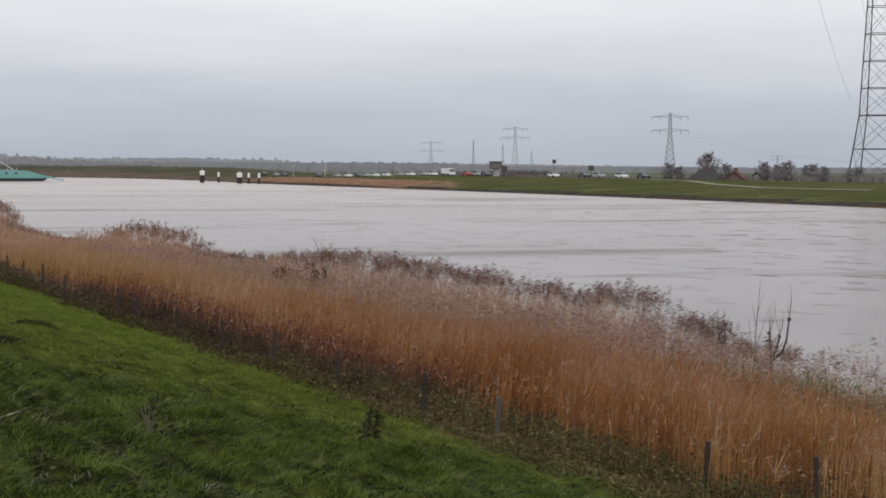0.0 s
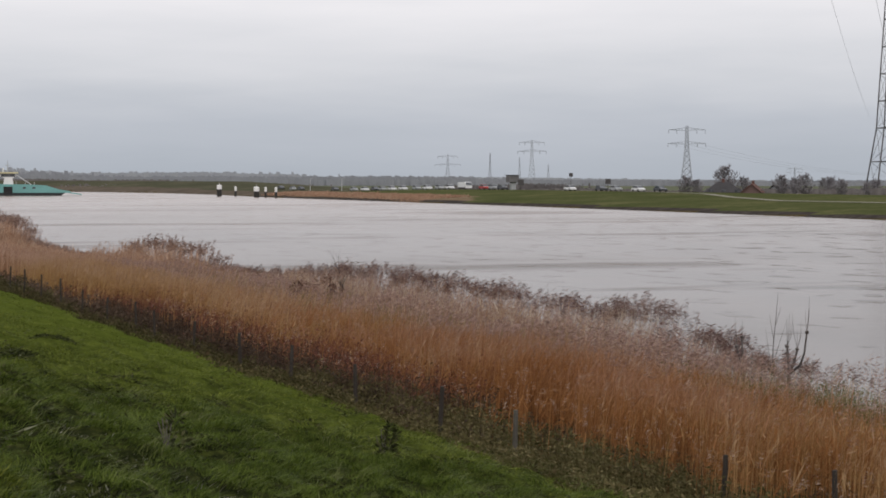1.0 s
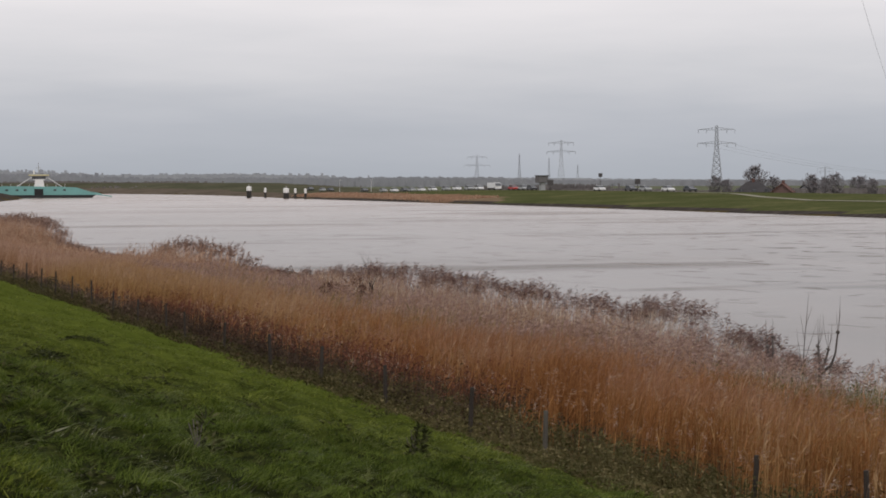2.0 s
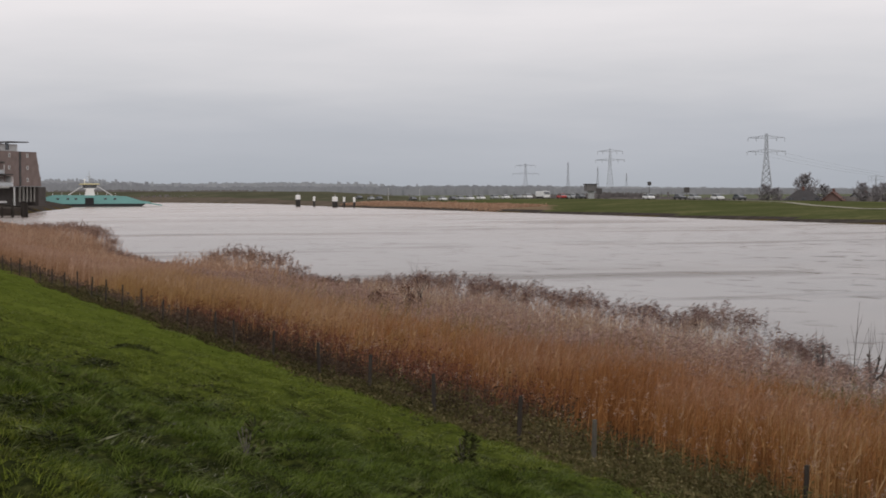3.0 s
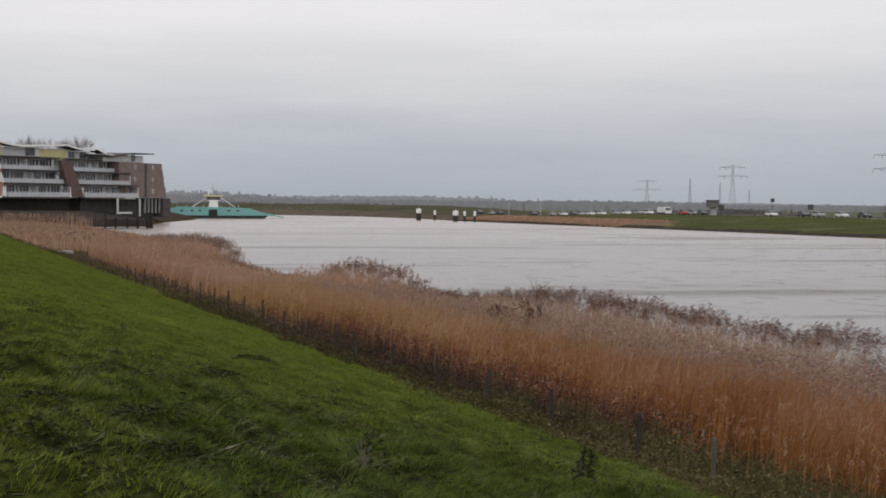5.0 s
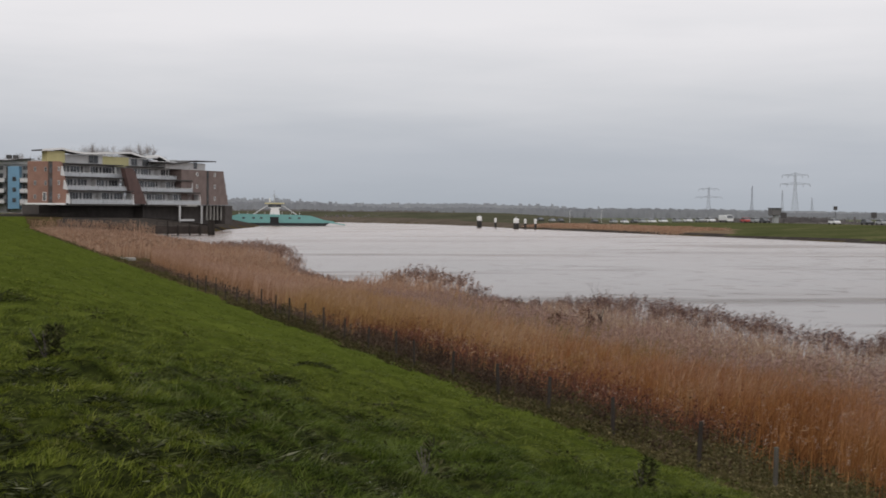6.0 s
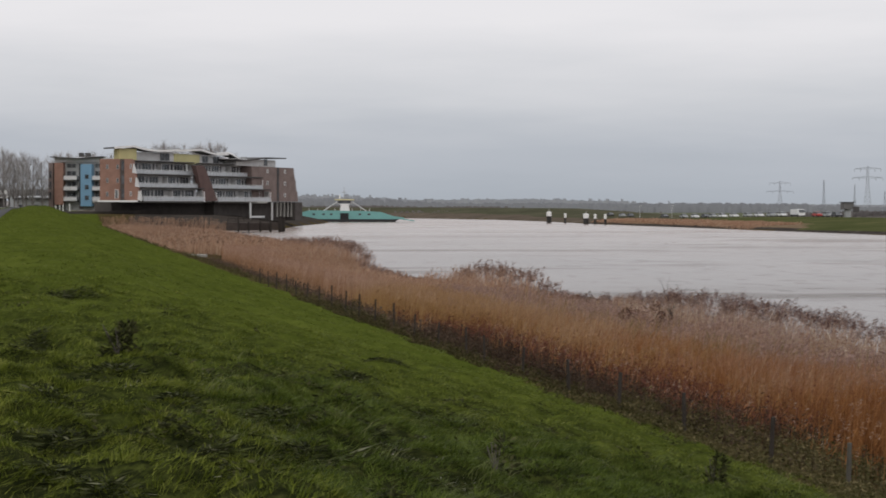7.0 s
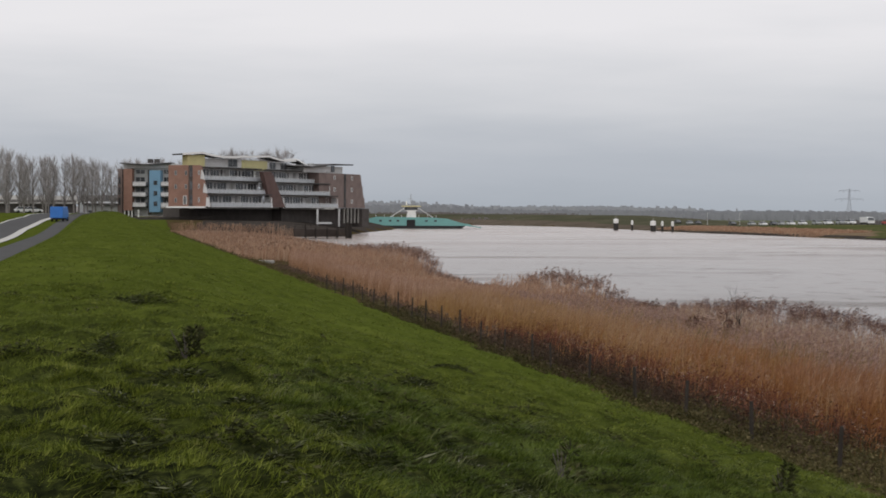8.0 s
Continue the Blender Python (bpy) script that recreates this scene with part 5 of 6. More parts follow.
# tall river-crossing pylon
big = empty("pylon", Matrix.Translation((366.5, 500.0, 0.6)) @ Matrix.Rotation(radians(-22), 4, "Z"), "tall dark steel lattice pylon beside the river", "pylon", "pylons across the polder")
def members(z0, z1, w0, w1, cells, r):
    """Legs and braces of a lattice, each a part of its own."""
    for sx, sy in ((-1, -1), (1, -1), (1, 1), (-1, 1)):
        part("leg", rod(bmesh.new(), (sx * w0, sy * w0, z0), (sx * w1, sy * w1, z1), r * 2.2, r * 1.9, 4), steel_near, big)
    for k in range(cells):
        a, b = k / cells, (k + 1) / cells
        za, zb, wa, wb = z0 + (z1 - z0) * a, z0 + (z1 - z0) * b, w0 + (w1 - w0) * a, w0 + (w1 - w0) * b
        for turn in range(4):
            m = Matrix.Rotation(turn * math.pi / 2, 4, "Z")
            for p, q, rr in (((-wa, wa, za), (wb, wb, zb), r * 0.5), ((wa, wa, za), (-wb, wb, zb), r * 0.5), ((-wb, wb, zb), (wb, wb, zb), r * 1.2)):
                part("brace", rod(bmesh.new(), m @ Vector(p), m @ Vector(q), rr, rr, 4), steel_near, big)


members(0, 22.0, 8.2, 5.2, 2, 0.13)
members(22.0, 75.0, 5.2, 2.6, 6, 0.11)
for h, half in ((66.0, 17.0), (75.0, 15.0)):
    part("cross_arm", arm(bmesh.new(), h, 2.6, half, 0.2), steel_near, big)
for sx, sy in ((-1, -1), (1, -1), (1, 1), (-1, 1)):
    part("footing", block(8.2 * sx - 0.8, 8.2 * sx + 0.8, 8.2 * sy - 0.8, 8.2 * sy + 0.8, -1, 0.25, 0.1), concrete, big)


def cable(a, b, sag, r, parent):
    pts = []
    for k in range(21):
        f = k / 20
        p = Vector(a).lerp(Vector(b), f)
        pts.append(p - Vector((0, 0, sag * 4 * f * (1 - f))))
    return part("cable", bars(list(zip(pts, pts[1:])), r, 3), steel_hazed, parent)


lines = empty("power_line", Matrix(), "sagging high-voltage cables between the pylons", "power line")
for off in (-14, 0, 14):
    cable((749.6 + off, 1299, 34), (1190 + off, 1250, 34), 26, 0.07, lines)
for k in range(2):
    cable((190 + 12 * k, 290, 62), (420 + 16 * k, 590, 30), 3, 0.045, lines)

# ---------------------------------------------------------------- bare trees and far woods
# distance haze is put into the pale bark and twig colours; hedge_twig stays darker
bark = plain("bark", (0.24, 0.22, 0.21), 0.9, 0, 0.3, 0.6, 5)
twig = islands("twig", [(0.1, (0.30, 0.28, 0.275)), (0.6, (0.37, 0.35, 0.345)), (1.0, (0.44, 0.42, 0.415))], 0.85, 0.0, 0.3, 0.2)
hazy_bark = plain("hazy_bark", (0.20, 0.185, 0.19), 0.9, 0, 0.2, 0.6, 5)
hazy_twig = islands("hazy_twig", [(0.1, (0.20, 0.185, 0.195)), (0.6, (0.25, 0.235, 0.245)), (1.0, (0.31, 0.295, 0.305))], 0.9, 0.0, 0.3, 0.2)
hedge_twig = islands("hedge_twig", [(0.2, (0.13, 0.115, 0.11)), (0.5, (0.17, 0.155, 0.15)), (0.8, (0.21, 0.195, 0.19))], 0.9, 0.0, 0.85, 0.12)
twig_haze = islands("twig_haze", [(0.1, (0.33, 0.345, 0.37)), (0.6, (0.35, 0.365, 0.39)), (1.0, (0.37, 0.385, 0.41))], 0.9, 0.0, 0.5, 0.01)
twig_far_haze = islands("twig_far_haze", [(0.1, (0.25, 0.26, 0.28)), (0.6, (0.275, 0.285, 0.305)), (1.0, (0.30, 0.31, 0.33))], 0.9, 0.0, 0.5, 0.01)


def bare_tree(name, tall, spread_, seed, label, upright=0.7, limbs=26, twigs=900, width=0.06, base=0.22, wood=None, fine=None):
    """A leafless tree: tapered trunk, limbs, and a crown of fine twigs."""
    rng = np.random.RandomState(seed)
    bm = bmesh.new()
    p, joints = Vector((0, 0, -0.3)), []
    r = tall * 0.018
    for k in range(8):
        q = p + Vector((rng.normal(0, 0.02) * tall / 8, rng.normal(0, 0.02) * tall / 8, tall * 0.93 / 8))
        rod(bm, p, q, r * (1 - k / 9), r * (1 - (k + 1) / 9), 6)
        p = q
        joints.append(q.copy())
    arms_ = []
    for k in range(limbs):
        f = base + (0.95 - base) * (k + 0.5) / limbs
        z = tall * 0.93 * f
        j = joints[min(7, int(f * 8))]
        a = rng.uniform(0, 6.283)
        long = spread_ * (1.1 - 0.75 * abs(f - 0.45) / 0.55) * rng.uniform(0.6, 1.1)
        start = Vector((j.x, j.y, z))
        mid = start + Vector((math.cos(a), math.sin(a), upright * 1.2)) * long * 0.5
        end = mid + Vector((math.cos(a) * 0.6, math.sin(a) * 0.6, upright * 2.0)) * long * 0.5
        rod(bm, start, mid, r * 0.42 * (1.05 - f), r * 0.28 * (1.05 - f), 4)
        rod(bm, mid, end, r * 0.28 * (1.05 - f), r * 0.1, 4)
        arms_.append((start, mid, end))
    ob = empty(name, Matrix(), label, "tree")
    part("trunk", bm, wood or bark, ob)
    i = rng.randint(0, limbs, twigs)
    f = rng.uniform(0.15, 1.0, twigs)
    A = np.array([[*s, *m_, *e] for s, m_, e in arms_])[i]
    c = np.where((f < 0.5)[:, None], A[:, :3] + (A[:, 3:6] - A[:, :3]) * (2 * f)[:, None], A[:, 3:6] + (A[:, 6:] - A[:, 3:6]) * (2 * f - 1)[:, None])
    way = rng.uniform(0, 6.283, twigs)
    lean = np.column_stack([np.cos(way), np.sin(way)]) * rng.uniform(0.1, 1.3, twigs)[:, None] * (1.2 - upright * 0.6)
    v, fc, _ = blades(c, tall * rng.uniform(0.05, 0.14, twigs), np.full(twigs, width), lean, rng, 0.3, 3)
    strips("crown", v, fc, fine or twig, ob)
    return ob


def ground_at(x, y):
    return Matrix.Translation((x, y, float(height(x, y))))


POPLAR = "tall bare poplar in a row beside the road"
poplars = [bare_tree("poplar_tree", 13.4, 2.2 + 0.35 * k, 300 + k, POPLAR, 0.85, 44, 1500, 0.034, 0.13) for k in range(3)]
row = [(-29.5, 436), (-24.0, 452), (-17.0, 466), (-27.5, 425), (-25.2, 431), (-22.9, 437), (-20.6, 442), (-18.4, 449), (-16.0, 455), (-13.4, 458), (-11.3, 463), (-8.9, 468), (-6.6, 472), (-4.2, 478), (-1.5, 486), (-19.5, 470), (-10.0, 490), (-26.4, 447), (-24.2, 444), (-21.9, 456), (-20.8, 464), (-15.2, 472), (-13.8, 481), (-7.6, 484), (-5.6, 490), (-3.2, 494), (0.4, 492)]
for k, (x, y) in enumerate(row):
    rng = random.Random(700 + k)
    s = rng.uniform(0.92, 1.08)
    m = ground_at(x + rng.uniform(-0.8, 0.8), y) @ Matrix.Rotation(rng.uniform(0, 6.28), 4, "Z") @ Matrix.Scale(s, 4)
    if k < 3:
        poplars[k].matrix_basis = m
        tagged(poplars[k], group="row of poplars")
    else:
        copy_thing(poplars[k % 3], m)
round_trees = [bare_tree("tree", 18.0, 9.0, 320 + k, "bare broad-crowned tree behind the houses", 0.3, 80, 2800, 0.08, 0.06) for k in range(2)]
# behind the apartments, then round the farm across the river
spots = [(31, 540, 1.02), (36, 538, 1.1), (43, 541, 1.08), (48, 536, 1.12), (14, 545, 0.95), (22, 548, 0.95), (5, 560, 0.95), (10, 530, 0.9)]
for k, (x, y, s) in enumerate(spots):
    m = ground_at(x, y) @ Matrix.Rotation(k * 1.9, 4, "Z") @ Matrix.Scale(s, 4)
    if k < 2:
        round_trees[k].matrix_basis = m
    else:
        ob = copy_thing(round_trees[k % 2], m)
        ob.matrix_basis = m
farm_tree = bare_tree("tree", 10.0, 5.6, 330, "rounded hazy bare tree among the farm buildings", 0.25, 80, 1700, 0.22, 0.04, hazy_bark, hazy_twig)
for k, (x, y, s) in enumerate(((291.5, 482, 0.92), (306, 474, 0.66), (303, 462, 0.58), (312, 470, 0.7), (322, 466, 0.55), (338, 495, 0.62), (352, 490, 0.55), (281, 488, 0.6), (366, 540, 0.6), (334, 470, 0.45), (300, 486, 0.6), (284, 486, 0.5))):
    m = ground_at(x, y) @ Matrix.Rotation(k * 2.3, 4, "Z") @ Matrix.Scale(s, 4)
    (farm_tree if k == 0 else copy_thing(farm_tree, m)).matrix_basis = m


def far_wood(name, p0, p1, n, tall, wide, mat, seed, label, deep=40, end=1.0):
    """A distant belt of bare woods: many crowns of upright slips."""
    rng = np.random.RandomState(seed)
    f = rng.uniform(0, 1, n)
    px = p0[0] + (p1[0] - p0[0]) * f + rng.normal(0, deep, n)
    py = p0[1] + (p1[1] - p0[1]) * f + rng.normal(0, deep, n)
    span = math.hypot(p1[0] - p0[0], p1[1] - p0[1])
    s = f * span
    h = tall * (1 + (end - 1) * f) * np.clip(0.74 + 0.2 * lumps(s, 0 * s, 240, seed + 1) + 0.16 * lumps(s, 0 * s, 50, seed + 2), 0.3, 1.2)
    # blunt upright slips that together give rounded heads
    h = np.maximum(h, 0.8) * (1 - 0.3 * rng.uniform(0, 1, n) ** 2) * (0.8 + 0.14 * lumps(s, 0 * s, 22, seed + 3))
    a, w2 = math.atan2(p1[1] - p0[1], p1[0] - p0[0]) + rng.normal(0, 0.2, n), wide * rng.uniform(0.6, 1.6, n)
    side = np.column_stack([np.cos(a), np.sin(a)]) * w2[:, None] * 0.5
    low, top = np.zeros(n) - 0.3, h
    skew = rng.normal(0, 0.06, n) * h
    v = np.stack([np.column_stack([px - side[:, 0], py - side[:, 1], low]), np.column_stack([px + side[:, 0], py + side[:, 1], low]),
                  np.column_stack([px + side[:, 0] * 0.8 + skew, py + side[:, 1] * 0.8, top * rng.uniform(0.9, 1, n)]), np.column_stack([px - side[:, 0] * 0.8 + skew, py - side[:, 1] * 0.8, top])], axis=1)
    return tagged(strips(name, v.reshape(-1, 3), np.arange(4 * n).reshape(-1, 4), mat), label, "woods", kind="stuff")


WOOD = "hazy grey belt of bare woods on the horizon"
far_wood("far_woods", (60, 1500), (900, 1350), 12000, 15.0, 2.6, twig_far_haze, 401, WOOD, 40, 0.30)
far_wood("far_woods", (900, 1500), (1500, 900), 9000, 6.0, 2.6, twig_far_haze, 405, WOOD)
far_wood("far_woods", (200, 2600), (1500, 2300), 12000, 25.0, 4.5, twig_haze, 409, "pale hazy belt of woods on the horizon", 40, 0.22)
far_wood("far_woods", (150, 1120), (330, 1060), 3200, 7.5, 1.6, hedge_twig, 429, "brown clumps of bare trees beyond the bend", 12, 0.7)
far_wood("far_woods", (-400, 800), (40, 760), 5000, 8.0, 1.6, twig, 413, "belt of bare shrubs and trees behind the road", 12)
far_wood("hedgerow", (168, 815), (215, 805), 900, 5.0, 1.2, hedge_twig, 425, "clump of bare hedges on the bend of the opposite dike", 6)
far_wood("hedgerow", (262, 540), (420, 440), 5000, 4.6, 0.8, hedge_twig, 417, "belt of bare hedges behind the opposite dike", 7)
far_wood("hedgerow", (300, 700), (262, 540), 4500, 4.8, 1.1, hedge_twig, 421, "belt of bare hedges behind the opposite dike", 7)

# ---------------------------------------------------------------- vehicles
tyre = plain("tyre", (0.02, 0.02, 0.02), 0.85)
CARS = {"white": plain("car_white", (0.75, 0.75, 0.76), 0.3, 0, 0.04), "silver": plain("car_silver", (0.42, 0.43, 0.44), 0.3, 0.4, 0.05), "dark": plain("car_dark", (0.05, 0.052, 0.06), 0.3, 0, 0.1), "red": plain("car_red", (0.42, 0.035, 0.03), 0.35, 0, 0.08)}


def car(colour):
    ob = empty("car", Matrix(), f"{colour} passenger car standing in the queue on the dike road", "car", "cars queueing on the dike road")
    body = prism([(-2.1, 0.35), (2.1, 0.35), (2.15, 0.75), (1.2, 0.95), (-2.0, 1.0), (-2.15, 0.7)], 1.7, Matrix.Translation((0, -0.85, 0)))
    part("body", body, CARS[colour], ob)
    part("cabin", prism([(-1.8, 0.98), (1.15, 0.95), (0.45, 1.45), (-1.35, 1.47)], 1.5, Matrix.Translation((0, -0.75, 0))), pane_glass, ob)
    part("roof", block(-1.3, 0.42, -0.72, 0.72, 1.44, 1.5, 0.02), CARS[colour], ob)
    for x in (-1.35, 1.35):
        for y in (-0.8, 0.8):
            part("wheel", rod(bmesh.new(), (x, y - 0.1, 0.32), (x, y + 0.1, 0.32), 0.32, 0.32, 10), tyre, ob)
    return ob


def van(colour, name="van", long=6.4, tall=2.9, label="white box van standing in the queue on the dike road"):
    ob = empty(name, Matrix(), label, "van")
    part("cab", prism([(1.6, 0.4), (3.1, 0.4), (3.1, 1.2), (2.5, 2.1), (1.6, 2.2)], 2.0, Matrix.Translation((0, -1.0, 0))), colour, ob)
    part("windscreen", prism([(2.56, 2.06), (3.12, 1.24), (3.16, 1.24), (2.6, 2.08)], 1.8, Matrix.Translation((0, -0.9, 0))), pane_glass, ob)
    part("cargo_box", block(-long / 2, 1.55, -1.1, 1.1, 0.6, tall, 0.05), colour, ob)
    part("chassis", block(-long / 2, 2.9, -0.9, 0.9, 0.35, 0.58), tyre, ob)
    for x in (-long / 2 + 1.1, 2.3):
        for y in (-0.95, 0.95):
            part("wheel", rod(bmesh.new(), (x, y - 0.13, 0.4), (x, y + 0.13, 0.4), 0.4, 0.4, 10), tyre, ob)
    return ob


def parked(ob, x, y, heading):
    ob.matrix_basis = ground_at(x, y) @ Matrix.Rotation(radians(heading), 4, "Z")
    return ob


QUEUE = [(687, "dark"), (672, "silver"), (662, "dark"), (623, "dark"), (603, "silver"), (592, "white"), (582, "dark"), (575, "silver"), (566, "white"), (556, "white"), (544, "silver"), (535, "white"), (525, "silver"), (517, "white"), (491, "red"), (484, "silver"), (478, "dark"), (435, "white"), (425, "dark"), (417, "silver"), (405, "white"), (394, "dark")]
first = {}
for y, colour in QUEUE:
    x = 216.0 + (4 if y < 430 else 0)
    if colour in first:
        o = copy_thing(first[colour], Matrix())
    else:
        o = first[colour] = car(colour)
    parked(o, x, y, -92)
parked(van(CARS["white"], long=6.6, tall=2.15), 216.0, 505, -92)
blue_paint = plain("blue_paint", (0.03, 0.16, 0.52), 0.4, 0, 0.12, 0.5, 3)
parked(van(blue_paint, "lorry", 4.8, 2.55, "bright blue box lorry on the road below the dike"), -8.7, 323, 80)
for x, y in ((-20.5, 452), (-18.3, 455)):
    parked(copy_thing(first["white"], Matrix()), x, y, 12)

# ---------------------------------------------------------------- road and path on the land side
def ribbon(name, line, half, lift, mat, label):
    pts = []
    for (ax, ay), (bx, by) in zip(line, line[1:]):
        n = max(2, int(math.hypot(bx - ax, by - ay) / 4))
        pts += [(ax + (bx - ax) * k / n, ay + (by - ay) * k / n) for k in range(n)]
    pts = np.array(pts + [line[-1]])
    d = np.gradient(pts, axis=0)
    d /= np.linalg.norm(d, axis=1, keepdims=True)
    side = np.column_stack([d[:, 1], -d[:, 0]])
    a, b = pts - side * half, pts + side * half
    za, zb = height(a[:, 0], a[:, 1]), height(b[:, 0], b[:, 1])
    v = np.concatenate([np.column_stack([a, za + lift]), np.column_stack([b, zb + lift])])
    n = len(pts)
    f = np.array([[k, n + k, n + k + 1, k + 1] for k in range(n - 1)])
    ob = strips(name, v, f, mat)
    return tagged(ob, label, "road", kind="structure")


far_road = plain("far_road", (0.20, 0.19, 0.14), 0.9)
ROAD = [(-13.5, 20), (-13.8, 120), (-14.2, 200), (-15.2, 268), (-14.6, 330), (-12.9, 375), (-11.8, 420), (-9.0, 450), (-9.0, 520)]
ribbon("road", ROAD, 3.1, 0.05, asphalt, "grey asphalt road along the dike's foot")
for s, half in ((-2.85, 0.22), (3.0, 0.55)):
    ribbon("road_marking", [(x + s, y) for x, y in ROAD], half, 0.075, kerb_paint, "pale concrete edge strip of the road")
ribbon("path", [(-7.9, 20), (-7.9, 300), (-7.0, 370), (-5, 420)], 1.2, 0.06, asphalt, "narrow asphalt path at the dike's foot")
ribbon("path", [(186, 255), (187, 290), (195, 320), (206, 350), (214, 385), (217, 420), (217, 640)], 0.9, 0.08, far_road, "pale road on the opposite dike")

# ---------------------------------------------------------------- things across the river
farm_roof = plain("farm_roof", (0.055, 0.052, 0.054), 0.85, 0, 0.2, 0.3, 2)
farm_tile = plain("farm_tile", (0.12, 0.065, 0.055), 0.85, 0, 0.2, 0.3, 2)


def barn(x, y, turn, long, deep, eave, ridge, roof_mat, wall_mat, label, hip=0.0):
    ob = empty("farmhouse", ground_at(x, y) @ Matrix.Rotation(radians(turn), 4, "Z"), label, "farmhouse")
    part("wall", block(-long / 2, long / 2, -deep / 2, deep / 2, -0.5, eave), wall_mat, ob)
    if hip:
        bm = bmesh.new()
        low = [bm.verts.new((x, y, eave - 0.3)) for x, y in ((-long / 2 - 0.4, -deep / 2 - 0.4), (long / 2 + 0.4, -deep / 2 - 0.4), (long / 2 + 0.4, deep / 2 + 0.4), (-long / 2 - 0.4, deep / 2 + 0.4))]
        a, b = bm.verts.new((-long / 2 + hip, 0, ridge)), bm.verts.new((long / 2 - hip, 0, ridge))
        for face in ((low[0], low[1], b, a), (low[2], low[3], a, b), (low[1], low[2], b), (low[3], low[0], a), low[::-1]):
            bm.faces.new(face)
        part("roof", bm, roof_mat, ob)
    else:
        gable = prism([(-deep / 2, eave), (deep / 2, eave), (0, ridge - 0.2)], long, Matrix.Rotation(radians(90), 4, "Z") @ Matrix.Translation((0, -long / 2, 0)))
        part("gable", gable, wall_mat, ob)
        for s in (-1, 1):
            slope = prism([(0, ridge), (s * (deep / 2 + 0.5), eave - 0.3), (s * (deep / 2 + 0.5), eave - 0.55), (0, ridge - 0.3)], long + 0.8, Matrix.Rotation(radians(90), 4, "Z") @ Matrix.Translation((0, -long / 2 - 0.4, 0)))
            part("roof", slope, roof_mat, ob)
    part("chimney", block(-0.4, 0.4, -0.4, 0.4, ridge - 0.8, ridge + 0.8, 0.05), farm_tile, ob)
    for k in range(3):
        part("window", block(-long / 3 + k * long / 3 - 0.6, -long / 3 + k * long / 3 + 0.6, -deep / 2 - 0.05, -deep / 2, 0.8, 2.0), pane_glass, ob)
    return ob


barn(283.5, 470, -28, 11.0, 8, 1.5, 4.4, farm_roof, shade_wall, "low brown barn with a dark hipped roof among bare trees", 4.0)
barn(286.2, 458, 50, 6.5, 5, 1.7, 3.9, farm_tile, brick_red, "small farmhouse with a red tiled roof")
barn(324, 500, 10, 9, 6, 1.8, 3.6, farm_roof, grey_panel, "pale low farm building behind hedges")

hut = empty("signal_hut", ground_at(225, 491), "dark square signal hut raised on a mast", "hut")
part("cabin", block(-1.5, 1.5, -1.3, 1.3, 2.2, 4.2, 0.06), plain("hut_grey", (0.15, 0.145, 0.145), 0.8), hut)
part("roof", block(-1.75, 1.75, -1.55, 1.55, 4.2, 4.35, 0.04), roof_felt, hut)
part("tower", block(-0.6, 0.9, -0.7, 0.7, -0.5, 2.19, 0.05), grey_panel, hut)
for x, y, h in ((218, 470, 3.0), (259, 496, 5.0), (355.9, 716, 8.0)):
    post = empty("sign_post", ground_at(x, y), "dark sign board on a post beside the far road", "sign")
    part("post", rod(bmesh.new(), (0, 0, -0.4), (0, 0, h), 0.12, 0.1, 6), steel_near, post)
    part("board", block(-0.9, 0.9, -0.08, 0.08, h - 1.6, h, 0.02), steel_near, post)

for x, y in ((214, 645), (221, 630)):
    pole = empty("lamp_post", ground_at(x, y), "slender pale lamp post on the opposite dike", "lamp post", "lamp posts on the dike")
    part("pole", rod(bmesh.new(), (0, 0, -0.3), (0, 0, 4.4), 0.09, 0.05, 6), white_panel, pole)
    part("lamp_arm", bars([((0, 0, 4.36), (0.9, 0, 4.5))], 0.04, 5), white_panel, pole)
    part("lamp_head", block(0.75, 1.25, -0.1, 0.1, 4.46, 4.56, 0.02), grey_panel, pole)
# low houses behind the road
barn(-26, 480, 5, 34, 10, 2.8, 4.4, concrete, shade_wall, "long low grey shed behind the poplars")
barn(-2, 515, 8, 12, 9, 4.0, 6.2, roof_felt, grey_panel, "grey house behind the poplars")

# ---------------------------------------------------------------- shrubs and herbs close by
shrub_bark = plain("shrub_bark", (0.06, 0.045, 0.04), 0.9, 0, 0.3, 2, 15)


def shrub(x, y, tall, wide, stems, seed, label, thick=0.03):
    rng = random.Random(seed)
    ob = empty("shrub", ground_at(x, y), label, "shrub")

    def grow(bm, p, d, long, r, depth):
        q = p + d * long
        rod(bm, p, q, r, r * 0.6, 5)
        if depth:
            for _ in range(rng.choice((2, 3))):
                nd = (d + Vector((rng.uniform(-0.6, 0.6), rng.uniform(-0.6, 0.6), rng.uniform(-0.1, 0.35)))).normalized()
                grow(bm, p + d * long * rng.uniform(0.45, 1.0), nd, long * rng.uniform(0.45, 0.75), r * 0.55, depth - 1)
    for _ in range(stems):
        d = Vector((rng.uniform(-wide, wide), rng.uniform(-wide, wide), 1)).normalized()
        bm = bmesh.new()
        grow(bm, Vector((rng.uniform(-0.2, 0.2), rng.uniform(-0.2, 0.2), -0.1)), d, tall * rng.uniform(0.35, 0.55), thick, 3)
        part("stem", bm, shrub_bark, ob)
    return ob


shrub(22.1, 62.9, 2.5, 0.12, 4, 11, "leafless dark shrub standing among the reeds", 0.022)
willow_bark = plain("willow_bark", (0.115, 0.10, 0.095), 0.9, 0, 0.3, 2, 15)


